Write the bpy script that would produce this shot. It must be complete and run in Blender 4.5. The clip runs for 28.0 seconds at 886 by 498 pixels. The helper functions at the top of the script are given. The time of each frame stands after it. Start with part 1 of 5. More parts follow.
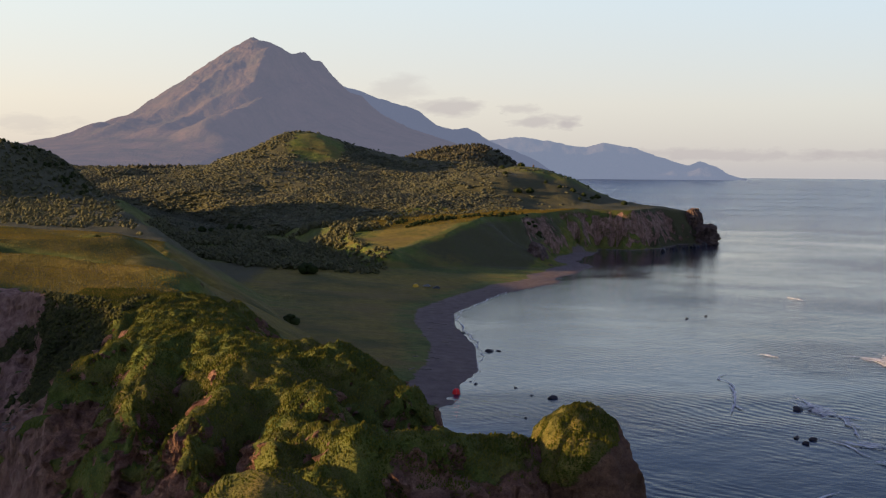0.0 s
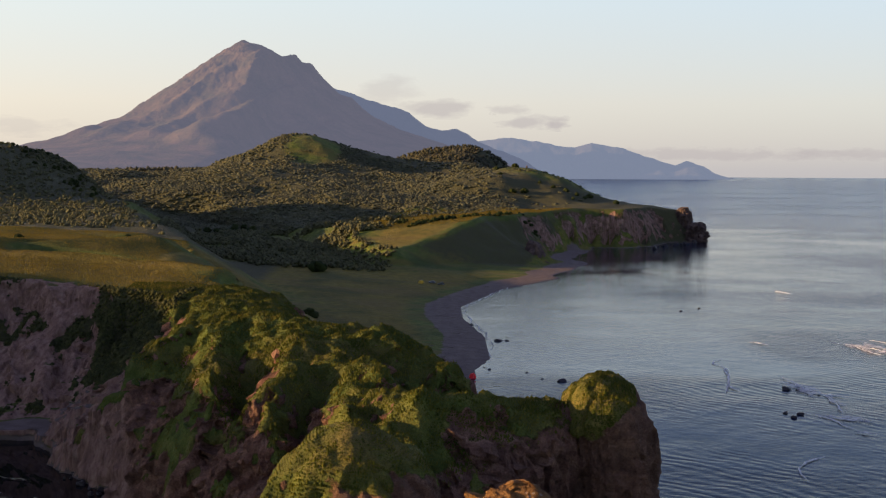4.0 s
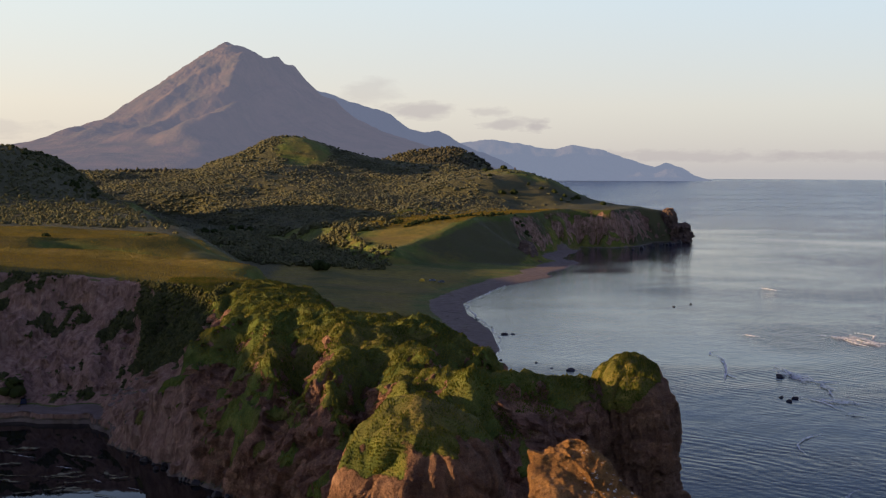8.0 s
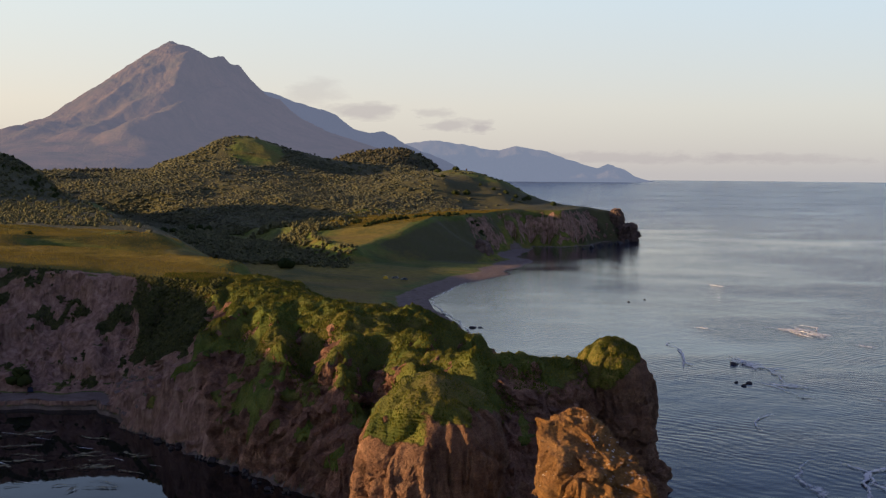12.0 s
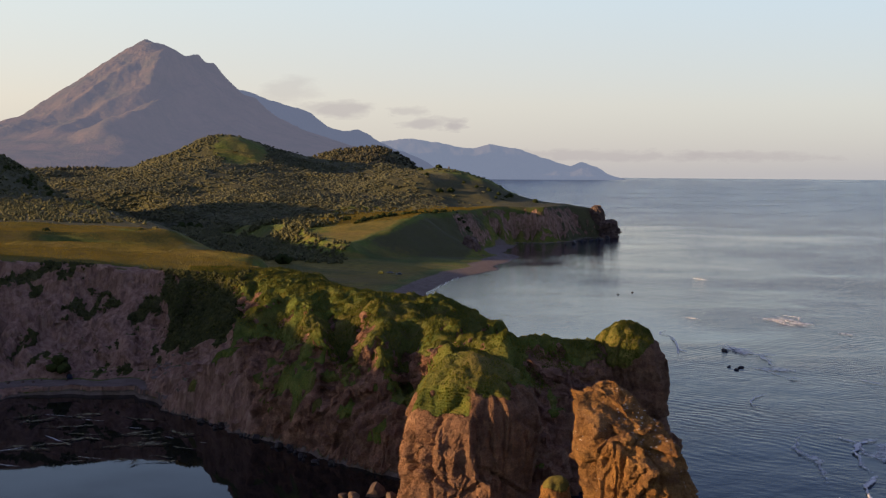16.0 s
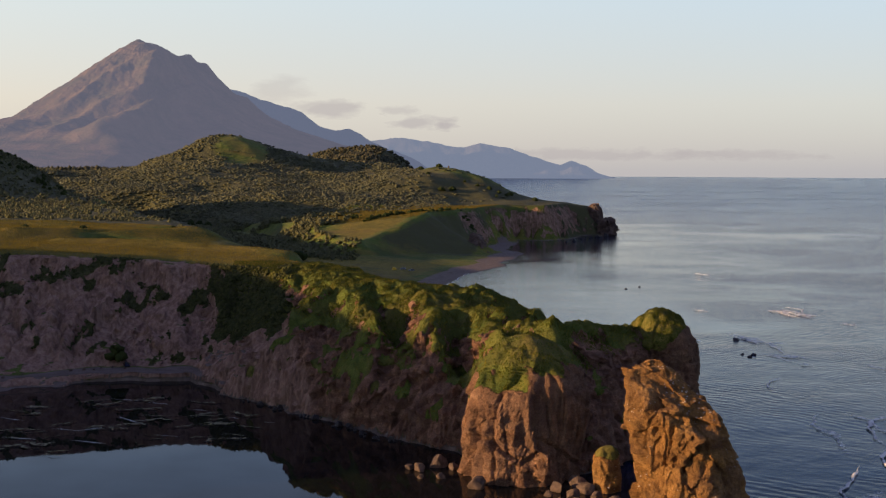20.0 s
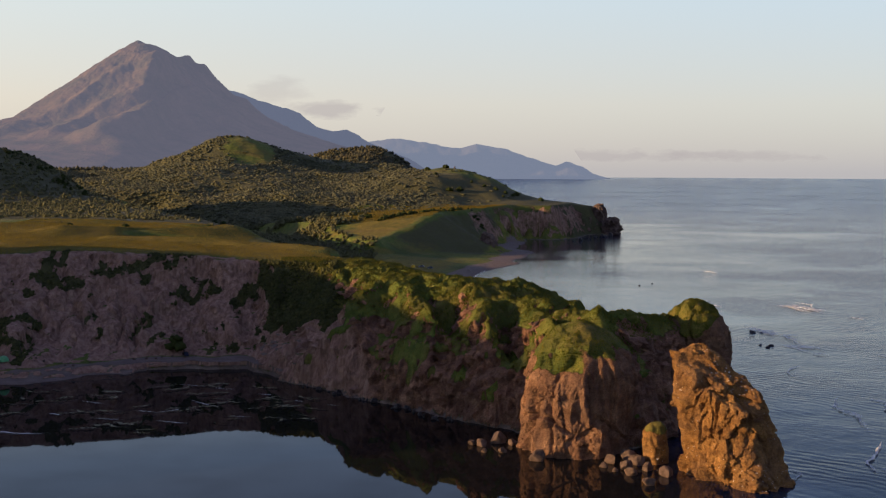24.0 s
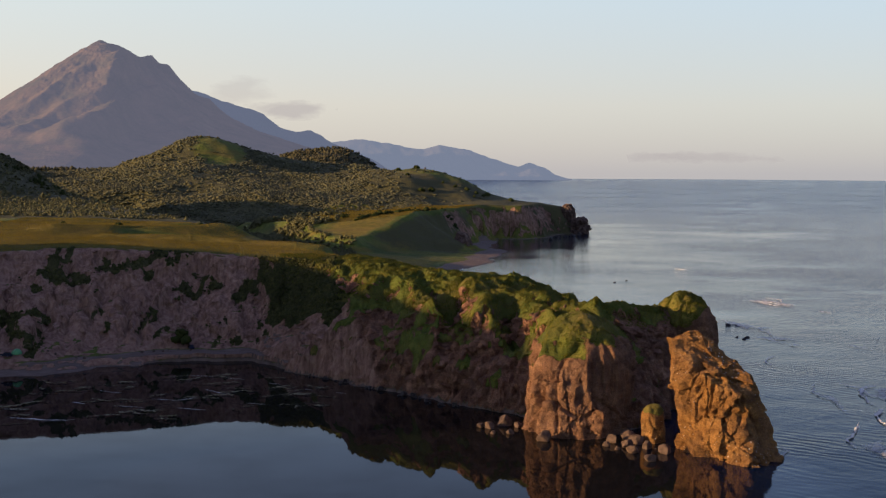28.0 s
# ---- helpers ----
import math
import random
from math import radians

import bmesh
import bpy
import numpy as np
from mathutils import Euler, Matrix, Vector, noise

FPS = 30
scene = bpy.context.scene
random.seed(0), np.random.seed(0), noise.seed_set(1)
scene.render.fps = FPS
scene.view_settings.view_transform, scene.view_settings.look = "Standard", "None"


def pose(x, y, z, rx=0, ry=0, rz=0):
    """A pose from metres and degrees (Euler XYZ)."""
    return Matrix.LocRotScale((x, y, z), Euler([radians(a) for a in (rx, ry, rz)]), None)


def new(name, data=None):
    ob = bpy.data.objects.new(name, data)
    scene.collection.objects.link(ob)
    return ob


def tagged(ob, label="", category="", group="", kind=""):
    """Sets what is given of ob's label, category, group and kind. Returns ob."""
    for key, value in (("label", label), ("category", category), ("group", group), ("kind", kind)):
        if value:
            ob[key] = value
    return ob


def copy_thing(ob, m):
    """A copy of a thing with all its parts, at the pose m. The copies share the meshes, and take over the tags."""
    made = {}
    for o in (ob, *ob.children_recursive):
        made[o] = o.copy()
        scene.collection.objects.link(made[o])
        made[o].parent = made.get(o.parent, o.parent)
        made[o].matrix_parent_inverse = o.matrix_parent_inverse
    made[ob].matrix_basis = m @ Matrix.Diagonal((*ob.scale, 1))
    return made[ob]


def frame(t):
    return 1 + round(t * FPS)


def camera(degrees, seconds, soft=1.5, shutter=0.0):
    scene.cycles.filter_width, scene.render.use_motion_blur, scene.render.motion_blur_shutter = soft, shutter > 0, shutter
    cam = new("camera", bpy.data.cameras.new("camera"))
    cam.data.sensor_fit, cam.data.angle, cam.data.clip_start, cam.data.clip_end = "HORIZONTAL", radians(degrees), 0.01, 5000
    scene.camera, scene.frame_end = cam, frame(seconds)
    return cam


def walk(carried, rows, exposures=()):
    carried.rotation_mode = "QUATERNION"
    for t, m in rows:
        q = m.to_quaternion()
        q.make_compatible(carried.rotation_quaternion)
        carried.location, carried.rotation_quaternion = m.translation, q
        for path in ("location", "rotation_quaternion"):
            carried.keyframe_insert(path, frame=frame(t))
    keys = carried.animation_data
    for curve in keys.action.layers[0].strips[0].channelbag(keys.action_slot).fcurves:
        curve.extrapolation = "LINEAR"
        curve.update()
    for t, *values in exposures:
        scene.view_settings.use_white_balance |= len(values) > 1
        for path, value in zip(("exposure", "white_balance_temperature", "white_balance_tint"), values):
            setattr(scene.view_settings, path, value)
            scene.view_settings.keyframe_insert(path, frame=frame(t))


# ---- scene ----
# ---------------------------------------------------------------- camera
cam = camera(44.2, 28.0, soft=1.25)
PATH = [
    (0, 0.05, -0.00, 77.43, 0.010, -4.152, 0.517),
    (0.5, -0.94, -4.22, 77.52, 0.033, -4.165, 0.442),
    (1, -2.06, -8.39, 77.57, 0.033, -4.154, 0.410),
    (1.5, -3.28, -12.51, 77.59, 0.043, -4.136, 0.365),
    (2, -4.65, -16.57, 77.60, 0.036, -4.116, 0.405),
    (2.5, -6.11, -20.62, 77.62, 0.034, -4.118, 0.372),
    (3, -7.65, -24.58, 77.68, -0.234, -4.111, 0.336),
    (3.5, -9.27, -28.45, 77.77, -0.443, -4.113, 0.284),
    (5.5, -16.40, -42.62, 77.95, -1.303, -4.078, 0.246),
    (6, -18.21, -45.72, 77.95, -1.450, -4.054, 0.253),
    (6.5, -20.11, -48.78, 77.92, -1.700, -4.045, 0.231),
    (7, -22.04, -51.84, 77.94, -1.770, -4.037, 0.213),
    (7.5, -24.06, -54.89, 78.00, -1.787, -4.030, 0.231),
    (8, -26.09, -57.97, 78.04, -1.795, -4.030, 0.254),
    (8.5, -28.06, -61.11, 78.06, -1.820, -4.026, 0.303),
    (9, -30.04, -64.31, 78.05, -1.877, -4.008, 0.290),
    (9.5, -32.00, -67.50, 78.06, -1.893, -4.006, 0.250),
    (10, -33.90, -70.67, 78.16, -2.051, -3.998, 0.347),
    (10.5, -35.86, -73.87, 78.20, -2.841, -3.989, 0.405),
    (11, -37.90, -77.06, 78.18, -3.764, -3.964, 0.464),
    (11.5, -39.91, -80.23, 78.25, -4.382, -3.979, 0.476),
    (12, -41.92, -83.40, 78.32, -4.872, -3.983, 0.465),
    (12.5, -44.00, -86.55, 78.35, -5.219, -3.978, 0.485),
    (14.5, -52.69, -98.35, 78.30, -6.265, -4.033, 0.459),
    (15, -55.15, -101.22, 78.33, -6.323, -4.051, 0.441),
    (15.5, -57.62, -104.06, 78.33, -6.356, -4.071, 0.417),
    (16, -60.12, -106.89, 78.31, -6.392, -4.081, 0.394),
    (16.5, -62.66, -109.76, 78.29, -6.413, -4.097, 0.383),
    (17, -65.22, -112.64, 78.32, -6.436, -4.102, 0.390),
    (17.5, -67.79, -115.54, 78.35, -6.537, -4.101, 0.424),
    (18, -70.43, -118.43, 78.38, -6.747, -4.109, 0.357),
    (18.5, -73.14, -121.35, 78.46, -6.780, -4.113, 0.337),
    (19, -75.86, -124.33, 78.43, -6.818, -4.121, 0.393),
    (19.5, -78.58, -127.34, 78.43, -6.880, -4.126, 0.301),
    (20, -81.36, -130.44, 78.40, -7.096, -4.132, 0.289),
    (20.5, -84.34, -133.66, 78.38, -7.343, -4.135, 0.288),
    (21, -87.51, -137.01, 78.42, -7.441, -4.152, 0.250),
    (21.5, -90.76, -140.43, 78.42, -7.480, -4.160, 0.260),
    (23.5, -101.72, -152.52, 78.53, -7.490, -4.117, 0.298),
    (24, -103.99, -154.87, 78.49, -7.507, -4.099, 0.327),
    (24.5, -106.22, -157.11, 78.40, -7.640, -4.087, 0.365),
    (25, -108.46, -159.32, 78.31, -7.946, -4.077, 0.380),
    (25.5, -110.69, -161.55, 78.26, -7.996, -4.075, 0.402),
    (26, -112.87, -163.79, 78.25, -8.134, -4.081, 0.383),
    (26.5, -115.04, -166.05, 78.19, -8.814, -4.062, 0.404),
    (27, -117.28, -168.32, 78.11, -9.363, -4.051, 0.399),
    (27.5, -119.53, -170.56, 78.04, -9.578, -4.040, 0.409),
    (28, -121.84, -172.76, 77.95, -9.623, -4.037, 0.420),
]
walk(cam, [(t, pose(x, y, z, 90 + pitch, 0, yaw) @ pose(0, 0, 0, 0, 0, roll)) for t, x, y, z, yaw, pitch, roll in PATH],
     exposures=[(0.0, 1.0), (11.0, 0.94), (28.0, 0.87)])

# ---------------------------------------------------------------- light
SUN_AZ, SUN_EL = 265.0, 10.0   # compass bearing (y is north) and height of the sun, degrees
world = bpy.data.worlds.new("sky")
scene.world = world
world.use_nodes = True
wn = world.node_tree.nodes
sky = wn.new("ShaderNodeTexSky")
sky.sky_type = "NISHITA"
sky.sun_disc = False
sky.sun_elevation = radians(SUN_EL)
sky.sun_rotation = radians(SUN_AZ)
sky.altitude = 80
sky.air_density, sky.dust_density, sky.ozone_density = 1.0, 1.0, 1.5
# a bright, even veil of thin cloud and haze over the clear sky, paler low down and warmer towards the sun
wl = world.node_tree.links
wc = wn.new("ShaderNodeTexCoord")
wsep = wn.new("ShaderNodeSeparateXYZ")
wl.new(wc.outputs["Generated"], wsep.inputs[0])
veil = wn.new("ShaderNodeValToRGB")
for at in (0.06, 0.155, 0.25, 0.45):
    veil.color_ramp.elements.new(at)
for i, (at, colour) in enumerate([(0.0, (0.49, 0.465, 0.48)), (0.06, (0.61, 0.57, 0.54)), (0.155, (0.59, 0.655, 0.69)), (0.25, (0.29, 0.395, 0.63)), (0.45, (0.135, 0.155, 0.34)), (1.0, (0.098, 0.10, 0.25))]):
    veil.color_ramp.elements[i].position, veil.color_ramp.elements[i].color = at, (*colour, 1)
wl.new(wsep.outputs[2], veil.inputs[0])
sunward = wn.new("ShaderNodeVectorMath")
sunward.operation = "DOT_PRODUCT"
sunward.inputs[1].default_value = (math.sin(radians(SUN_AZ)), math.cos(radians(SUN_AZ)), 0)
wl.new(wc.outputs["Generated"], sunward.inputs[0])
warm = wn.new("ShaderNodeMapRange")
warm.inputs[1].default_value, warm.inputs[2].default_value = -0.75, 0.8
wl.new(sunward.outputs["Value"], warm.inputs[0])
glow = wn.new("ShaderNodeMix")
glow.data_type, glow.blend_type = "RGBA", "MULTIPLY"
glow.inputs[0].default_value = 1.0
tone = wn.new("ShaderNodeMix")
tone.data_type = "RGBA"
tone.inputs[6].default_value, tone.inputs[7].default_value = (0.86, 0.91, 1.0, 1), (1.34, 1.22, 1.06, 1)
wl.new(warm.outputs[0], tone.inputs[0])
wl.new(veil.outputs[0], glow.inputs[6])
wl.new(tone.outputs[2], glow.inputs[7])
wl.new(glow.outputs[2], wn["Background"].inputs[0])
clear = wn.new("ShaderNodeBackground")
clear.inputs[1].default_value = 0.025
wl.new(sky.outputs[0], clear.inputs[0])
wn["Background"].inputs[1].default_value = 0.5
both = wn.new("ShaderNodeAddShader")
wl.new(wn["Background"].outputs[0], both.inputs[0])
wl.new(clear.outputs[0], both.inputs[1])
wl.new(both.outputs[0], wn["World Output"].inputs[0])
sun = new("sun", bpy.data.lights.new("sun", "SUN"))
sun.data.energy, sun.data.angle, sun.data.color = 4.7, radians(0.6), (1.0, 0.62, 0.30)
az, el = radians(SUN_AZ), radians(SUN_EL)
to_sun = Vector((math.sin(az) * math.cos(el), math.cos(az) * math.cos(el), math.sin(el)))
sun.matrix_world = Matrix.Translation((-300, -200, 300)) @ to_sun.to_track_quat("Z", "Y").to_matrix().to_4x4()


# ---------------------------------------------------------------- noise on arrays
_rng = np.random.default_rng(11)
_LAT = _rng.random((256, 256))
_LAT3 = _rng.random((48, 48, 48))


def vnoise(x, y):
    """Smooth value noise in -1 to 1 with a unit lattice."""
    xi, yi = np.floor(x).astype(int), np.floor(y).astype(int)
    u, v = x - xi, y - yi
    u, v = u * u * u * (u * (u * 6 - 15) + 10), v * v * v * (v * (v * 6 - 15) + 10)
    a, b = _LAT[xi & 255, yi & 255], _LAT[(xi + 1) & 255, yi & 255]
    c, d = _LAT[xi & 255, (yi + 1) & 255], _LAT[(xi + 1) & 255, (yi + 1) & 255]
    return 2 * ((a * (1 - u) + b * u) * (1 - v) + (c * (1 - u) + d * u) * v) - 1


def fbm(x, y, size, octaves=4, gain=0.5, seed=0.0):
    out, amp = 0 * x, 1.0
    c, s = 0.8, 0.6
    x, y = x / size + 37.7 * seed + 5.3, y / size - 21.3 * seed + 9.1
    for _ in range(octaves):
        out = out + amp * vnoise(x, y)
        x, y, amp = 2.03 * (c * x - s * y) + 3.1, 2.03 * (s * x + c * y) + 7.7, amp * gain
    return out


def vnoise3(x, y, z):
    n = 48
    xi, yi, zi = np.floor(x).astype(int), np.floor(y).astype(int), np.floor(z).astype(int)
    u, v, w = x - xi, y - yi, z - zi
    u, v, w = u * u * (3 - 2 * u), v * v * (3 - 2 * v), w * w * (3 - 2 * w)
    out = 0
    for i in (0, 1):
        for j in (0, 1):
            for k in (0, 1):
                out = out + _LAT3[(xi + i) % n, (yi + j) % n, (zi + k) % n] * (u if i else 1 - u) * (v if j else 1 - v) * (w if k else 1 - w)
    return 2 * out - 1


def fbm3(x, y, z, size, octaves=4, gain=0.5, seed=0.0):
    out, amp = 0 * x, 1.0
    x, y, z = x / size + 11.3 * seed, y / size + 7.9 * seed, z / size + 3.1 * seed
    for _ in range(octaves):
        out = out + amp * vnoise3(x, y, z)
        x, y, z, amp = 2.02 * (0.8 * x - 0.6 * y) + 1.7, 2.02 * (0.6 * x + 0.8 * y) + 4.1, 2.02 * z + 2.3, amp * gain
    return out


def facets(x, y, z, size, seed=0):
    """Broken rock: flat tilted facets, one to each random cell, with the closeness to the cracks between them."""
    n = 48
    x, y, z = x / size + 3.3 * seed, y / size + 6.1 * seed, z / size + 1.9 * seed
    xi, yi, zi = np.floor(x).astype(int), np.floor(y).astype(int), np.floor(z).astype(int)
    f1, f2, val = np.full(x.shape, 9.0), np.full(x.shape, 9.0), np.zeros(x.shape)
    for i in (-1, 0, 1):
        for j in (-1, 0, 1):
            for k in (-1, 0, 1):
                a, b, c = (xi + i) % n, (yi + j) % n, (zi + k) % n
                px, py, pz = x - xi - i - _LAT3[a, b, c], y - yi - j - _LAT3[b, c, a], z - zi - k - _LAT3[c, a, b]
                d = np.sqrt(px * px + py * py + pz * pz)
                near = d < f1
                tilt = (_LAT3[(a + 7) % n, b, c] - 0.5) * 0.7 + (2 * _LAT3[a, (b + 9) % n, c] - 1) * px + (2 * _LAT3[a, b, (c + 5) % n] - 1) * py + (2 * _LAT3[(a + 3) % n, (b + 3) % n, c] - 1) * pz
                f2 = np.where(near, f1, np.minimum(f2, d))
                val = np.where(near, tilt, val)
                f1 = np.minimum(f1, d)
    return val * size, np.maximum(0.12 - (f2 - f1), 0) / 0.12


def step(a, b, x):
    t = np.clip((x - a) / (b - a), 0, 1)
    return t * t * (3 - 2 * t)


def inside(x, y, poly):
    """Signed distance to a closed outline, positive within it."""
    best, odd = np.full(np.shape(x), 1e18), np.zeros(np.shape(x), bool)
    for (ax, ay), (bx, by) in zip(poly, poly[1:] + poly[:1]):
        ex, ey = bx - ax, by - ay
        t = np.clip(((x - ax) * ex + (y - ay) * ey) / (ex * ex + ey * ey), 0, 1)
        best = np.minimum(best, (x - ax - t * ex) ** 2 + (y - ay - t * ey) ** 2)
        if ey:
            odd ^= ((ay > y) != (by > y)) & (x < ax + (y - ay) * ex / ey)
    return np.where(odd, 1, -1) * np.sqrt(best)


# ---------------------------------------------------------------- materials
def shader(name, rough=0.9):
    m = bpy.data.materials.new(name)
    m.use_nodes = True
    b = m.node_tree.nodes["Principled BSDF"]
    b.inputs["Roughness"].default_value = rough
    b.inputs["Specular IOR Level"].default_value = 0.2
    return m, m.node_tree.nodes, m.node_tree.links, b


def node(nodes, kind, **values):
    n = nodes.new(kind)
    for key, value in values.items():
        n.inputs[key.replace("_", " ")].default_value = value
    return n


def noise_tex(nodes, links, scale, detail=5.0, rough=0.6, coords=None):
    n = node(nodes, "ShaderNodeTexNoise", Scale=scale, Detail=detail, Roughness=rough)
    if coords is None:
        coords = nodes.new("ShaderNodeTexCoord").outputs["Object"]
    links.new(coords, n.inputs["Vector"])
    return n.outputs["Fac"]


def ramp(nodes, links, value, stops):
    r = nodes.new("ShaderNodeValToRGB")
    e = r.color_ramp.elements
    while len(e) < len(stops):
        e.new(0.5)
    for i, (at, colour) in enumerate(stops):
        e[i].position, e[i].color = at, (*colour, 1)
    links.new(value, r.inputs[0])
    return r.outputs[0]


def mix(nodes, links, fac, a, b, blend="MIX"):
    n = nodes.new("ShaderNodeMix")
    n.data_type, n.blend_type = "RGBA", blend
    for sock, value in ((n.inputs[0], fac), (n.inputs[6], a), (n.inputs[7], b)):
        if isinstance(value, (int, float)):
            sock.default_value = value
        elif isinstance(value, tuple):
            sock.default_value = (*value, 1)
        else:
            links.new(value, sock)
    return n.outputs[2]


def arith(nodes, links, op, a, b=0.0, clamp=False):
    n = nodes.new("ShaderNodeMath")
    n.operation, n.use_clamp = op, clamp
    for sock, value in zip(n.inputs, (a, b)):
        if isinstance(value, (int, float)):
            sock.default_value = value
        else:
            links.new(value, sock)
    return n.outputs[0]


def bump(nodes, links, b, height, distance, strength=1.0, under=None):
    n = node(nodes, "ShaderNodeBump", Strength=strength, Distance=distance)
    links.new(height, n.inputs["Height"])
    if under is not None:
        links.new(under, n.inputs["Normal"])
    links.new(n.outputs[0], b.inputs["Normal"])
    return n.outputs[0]


def land_material(name, stones, bird_spots=False):
    """Turf, scrub, rock, bare soil and sand, laid out by what covers the ground (the mesh's cover values)."""
    m, ns, ls, b = shader(name)
    cover = ns.new("ShaderNodeAttribute")
    cover.attribute_name = "cover"
    sep = ns.new("ShaderNodeSeparateColor")
    ls.new(cover.outputs["Color"], sep.inputs[0])
    soil = ns.new("ShaderNodeAttribute")
    soil.attribute_name = "soil"
    fine, mid, wide = noise_tex(ns, ls, 1.1, 6, 0.65), noise_tex(ns, ls, 0.22, 5), noise_tex(ns, ls, 0.02, 4)
    lush = ramp(ns, ls, mid, [(0.3, (0.055, 0.085, 0.014)), (0.55, (0.11, 0.142, 0.026)), (0.75, (0.17, 0.172, 0.044))])
    dry = ramp(ns, ls, mid, [(0.3, (0.105, 0.095, 0.015)), (0.55, (0.185, 0.15, 0.025)), (0.75, (0.26, 0.19, 0.04))])
    shrub = ramp(ns, ls, fine, [(0.3, (0.045, 0.05, 0.022)), (0.7, (0.10, 0.096, 0.042))])
    # strata and blotches in the rock
    tc = ns.new("ShaderNodeTexCoord")
    squash = ns.new("ShaderNodeMapping")
    squash.inputs["Scale"].default_value = (0.35, 0.35, 1.0)
    ls.new(tc.outputs["Object"], squash.inputs[0])
    strata = noise_tex(ns, ls, 0.35, 8, 0.7, squash.outputs[0])
    rock = ramp(ns, ls, strata, stones)
    grey = ramp(ns, ls, noise_tex(ns, ls, 0.07, 4), [(0.42, (0, 0, 0)), (0.62, (1, 1, 1))])
    rock = mix(ns, ls, arith(ns, ls, "MULTIPLY", grey, 0.4), rock, (0.14, 0.095, 0.078))
    pits = ns.new("ShaderNodeTexVoronoi")
    pits.inputs["Scale"].default_value = 0.75
    ls.new(tc.outputs["Object"], pits.inputs["Vector"])
    # broken blocks: each its own tone, with open joints between them
    warp = ns.new("ShaderNodeVectorMath")
    warp.operation = "MULTIPLY_ADD"
    warp.inputs[1].default_value = (2.2, 2.2, 2.2)
    stretch = ns.new("ShaderNodeMapping")
    stretch.inputs["Scale"].default_value = (1.0, 1.0, 1.35)
    ls.new(tc.outputs["Object"], stretch.inputs[0])
    wob = node(ns, "ShaderNodeTexNoise", Scale=0.3, Detail=4.0, Roughness=0.6)
    ls.new(tc.outputs["Object"], wob.inputs["Vector"])
    ls.new(wob.outputs["Color"], warp.inputs[0])
    ls.new(stretch.outputs[0], warp.inputs[2])
    joints, cells = ns.new("ShaderNodeTexVoronoi"), ns.new("ShaderNodeTexVoronoi")
    joints.feature = "DISTANCE_TO_EDGE"
    for v_ in (joints, cells):
        v_.inputs["Scale"].default_value = 0.42
        ls.new(warp.outputs[0], v_.inputs["Vector"])
    tones = ns.new("ShaderNodeSeparateColor")
    ls.new(cells.outputs["Color"], tones.inputs[0])
    rock = mix(ns, ls, 0.6, rock, ramp(ns, ls, tones.outputs[0], [(0.0, (0.72, 0.70, 0.70)), (0.5, (1.0, 0.97, 0.95)), (1.0, (1.25, 1.2, 1.15))]), "MULTIPLY")
    joint = ramp(ns, ls, joints.outputs["Distance"], [(0.0, (0, 0, 0)), (0.05, (0.8, 0.8, 0.8)), (0.25, (1, 1, 1))])
    pitted = ramp(ns, ls, pits.outputs["Distance"], [(0.0, (0, 0, 0)), (0.35, (1, 1, 1))])
    rill = ns.new("ShaderNodeMapping")
    rill.inputs["Scale"].default_value = (1.0, 1.0, 0.12)
    ls.new(tc.outputs["Object"], rill.inputs[0])
    rills = noise_tex(ns, ls, 0.5, 7, 0.65, rill.outputs[0])
    # run-off stains down the faces, and grain
    rock = mix(ns, ls, 0.45, rock, ramp(ns, ls, rills, [(0.32, (0.5, 0.47, 0.46)), (0.52, (1.0, 1.0, 1.0)), (0.7, (1.3, 1.24, 1.15))]), "MULTIPLY")
    grain = noise_tex(ns, ls, 2.2, 8, 0.75)
    rock = mix(ns, ls, 0.8, rock, ramp(ns, ls, grain, [(0.35, (0.55, 0.52, 0.5)), (0.52, (1.0, 1.0, 1.0)), (0.68, (1.4, 1.36, 1.3))]), "MULTIPLY")
    earth = ramp(ns, ls, rills, [(0.3, (0.17, 0.096, 0.074)), (0.5, (0.33, 0.20, 0.152)), (0.7, (0.46, 0.31, 0.24))])
    sand = ramp(ns, ls, mid, [(0.3, (0.12, 0.094, 0.08)), (0.7, (0.20, 0.158, 0.135))])

    def sharp(value, lo, hi):
        """A cover value broken up by noise at its border."""
        v = arith(ns, ls, "ADD", value, arith(ns, ls, "MULTIPLY", arith(ns, ls, "SUBTRACT", mid, 0.5), 0.55))
        v = arith(ns, ls, "ADD", v, arith(ns, ls, "MULTIPLY", arith(ns, ls, "SUBTRACT", fine, 0.5), 0.45))
        r = ns.new("ShaderNodeMapRange")
        r.inputs[1].default_value, r.inputs[2].default_value = lo, hi
        ls.new(v, r.inputs[0])
        return r.outputs[0]

    if bird_spots:
        # white spots on what faces upwards, for perched seabirds and their droppings
        spots = ns.new("ShaderNodeTexVoronoi")
        spots.inputs["Scale"].default_value = 0.85
        ls.new(tc.outputs["Object"], spots.inputs["Vector"])
        up = ns.new("ShaderNodeSeparateXYZ")
        ls.new(ns.new("ShaderNodeNewGeometry").outputs["True Normal"], up.inputs[0])
        spot = arith(ns, ls, "LESS_THAN", spots.outputs["Distance"], arith(ns, ls, "MULTIPLY", up.outputs[2], 0.3))
        rock = mix(ns, ls, arith(ns, ls, "MULTIPLY", spot, ramp(ns, ls, wide, [(0.40, (0, 0, 0)), (0.5, (1, 1, 1))])), rock, (0.72, 0.70, 0.66))
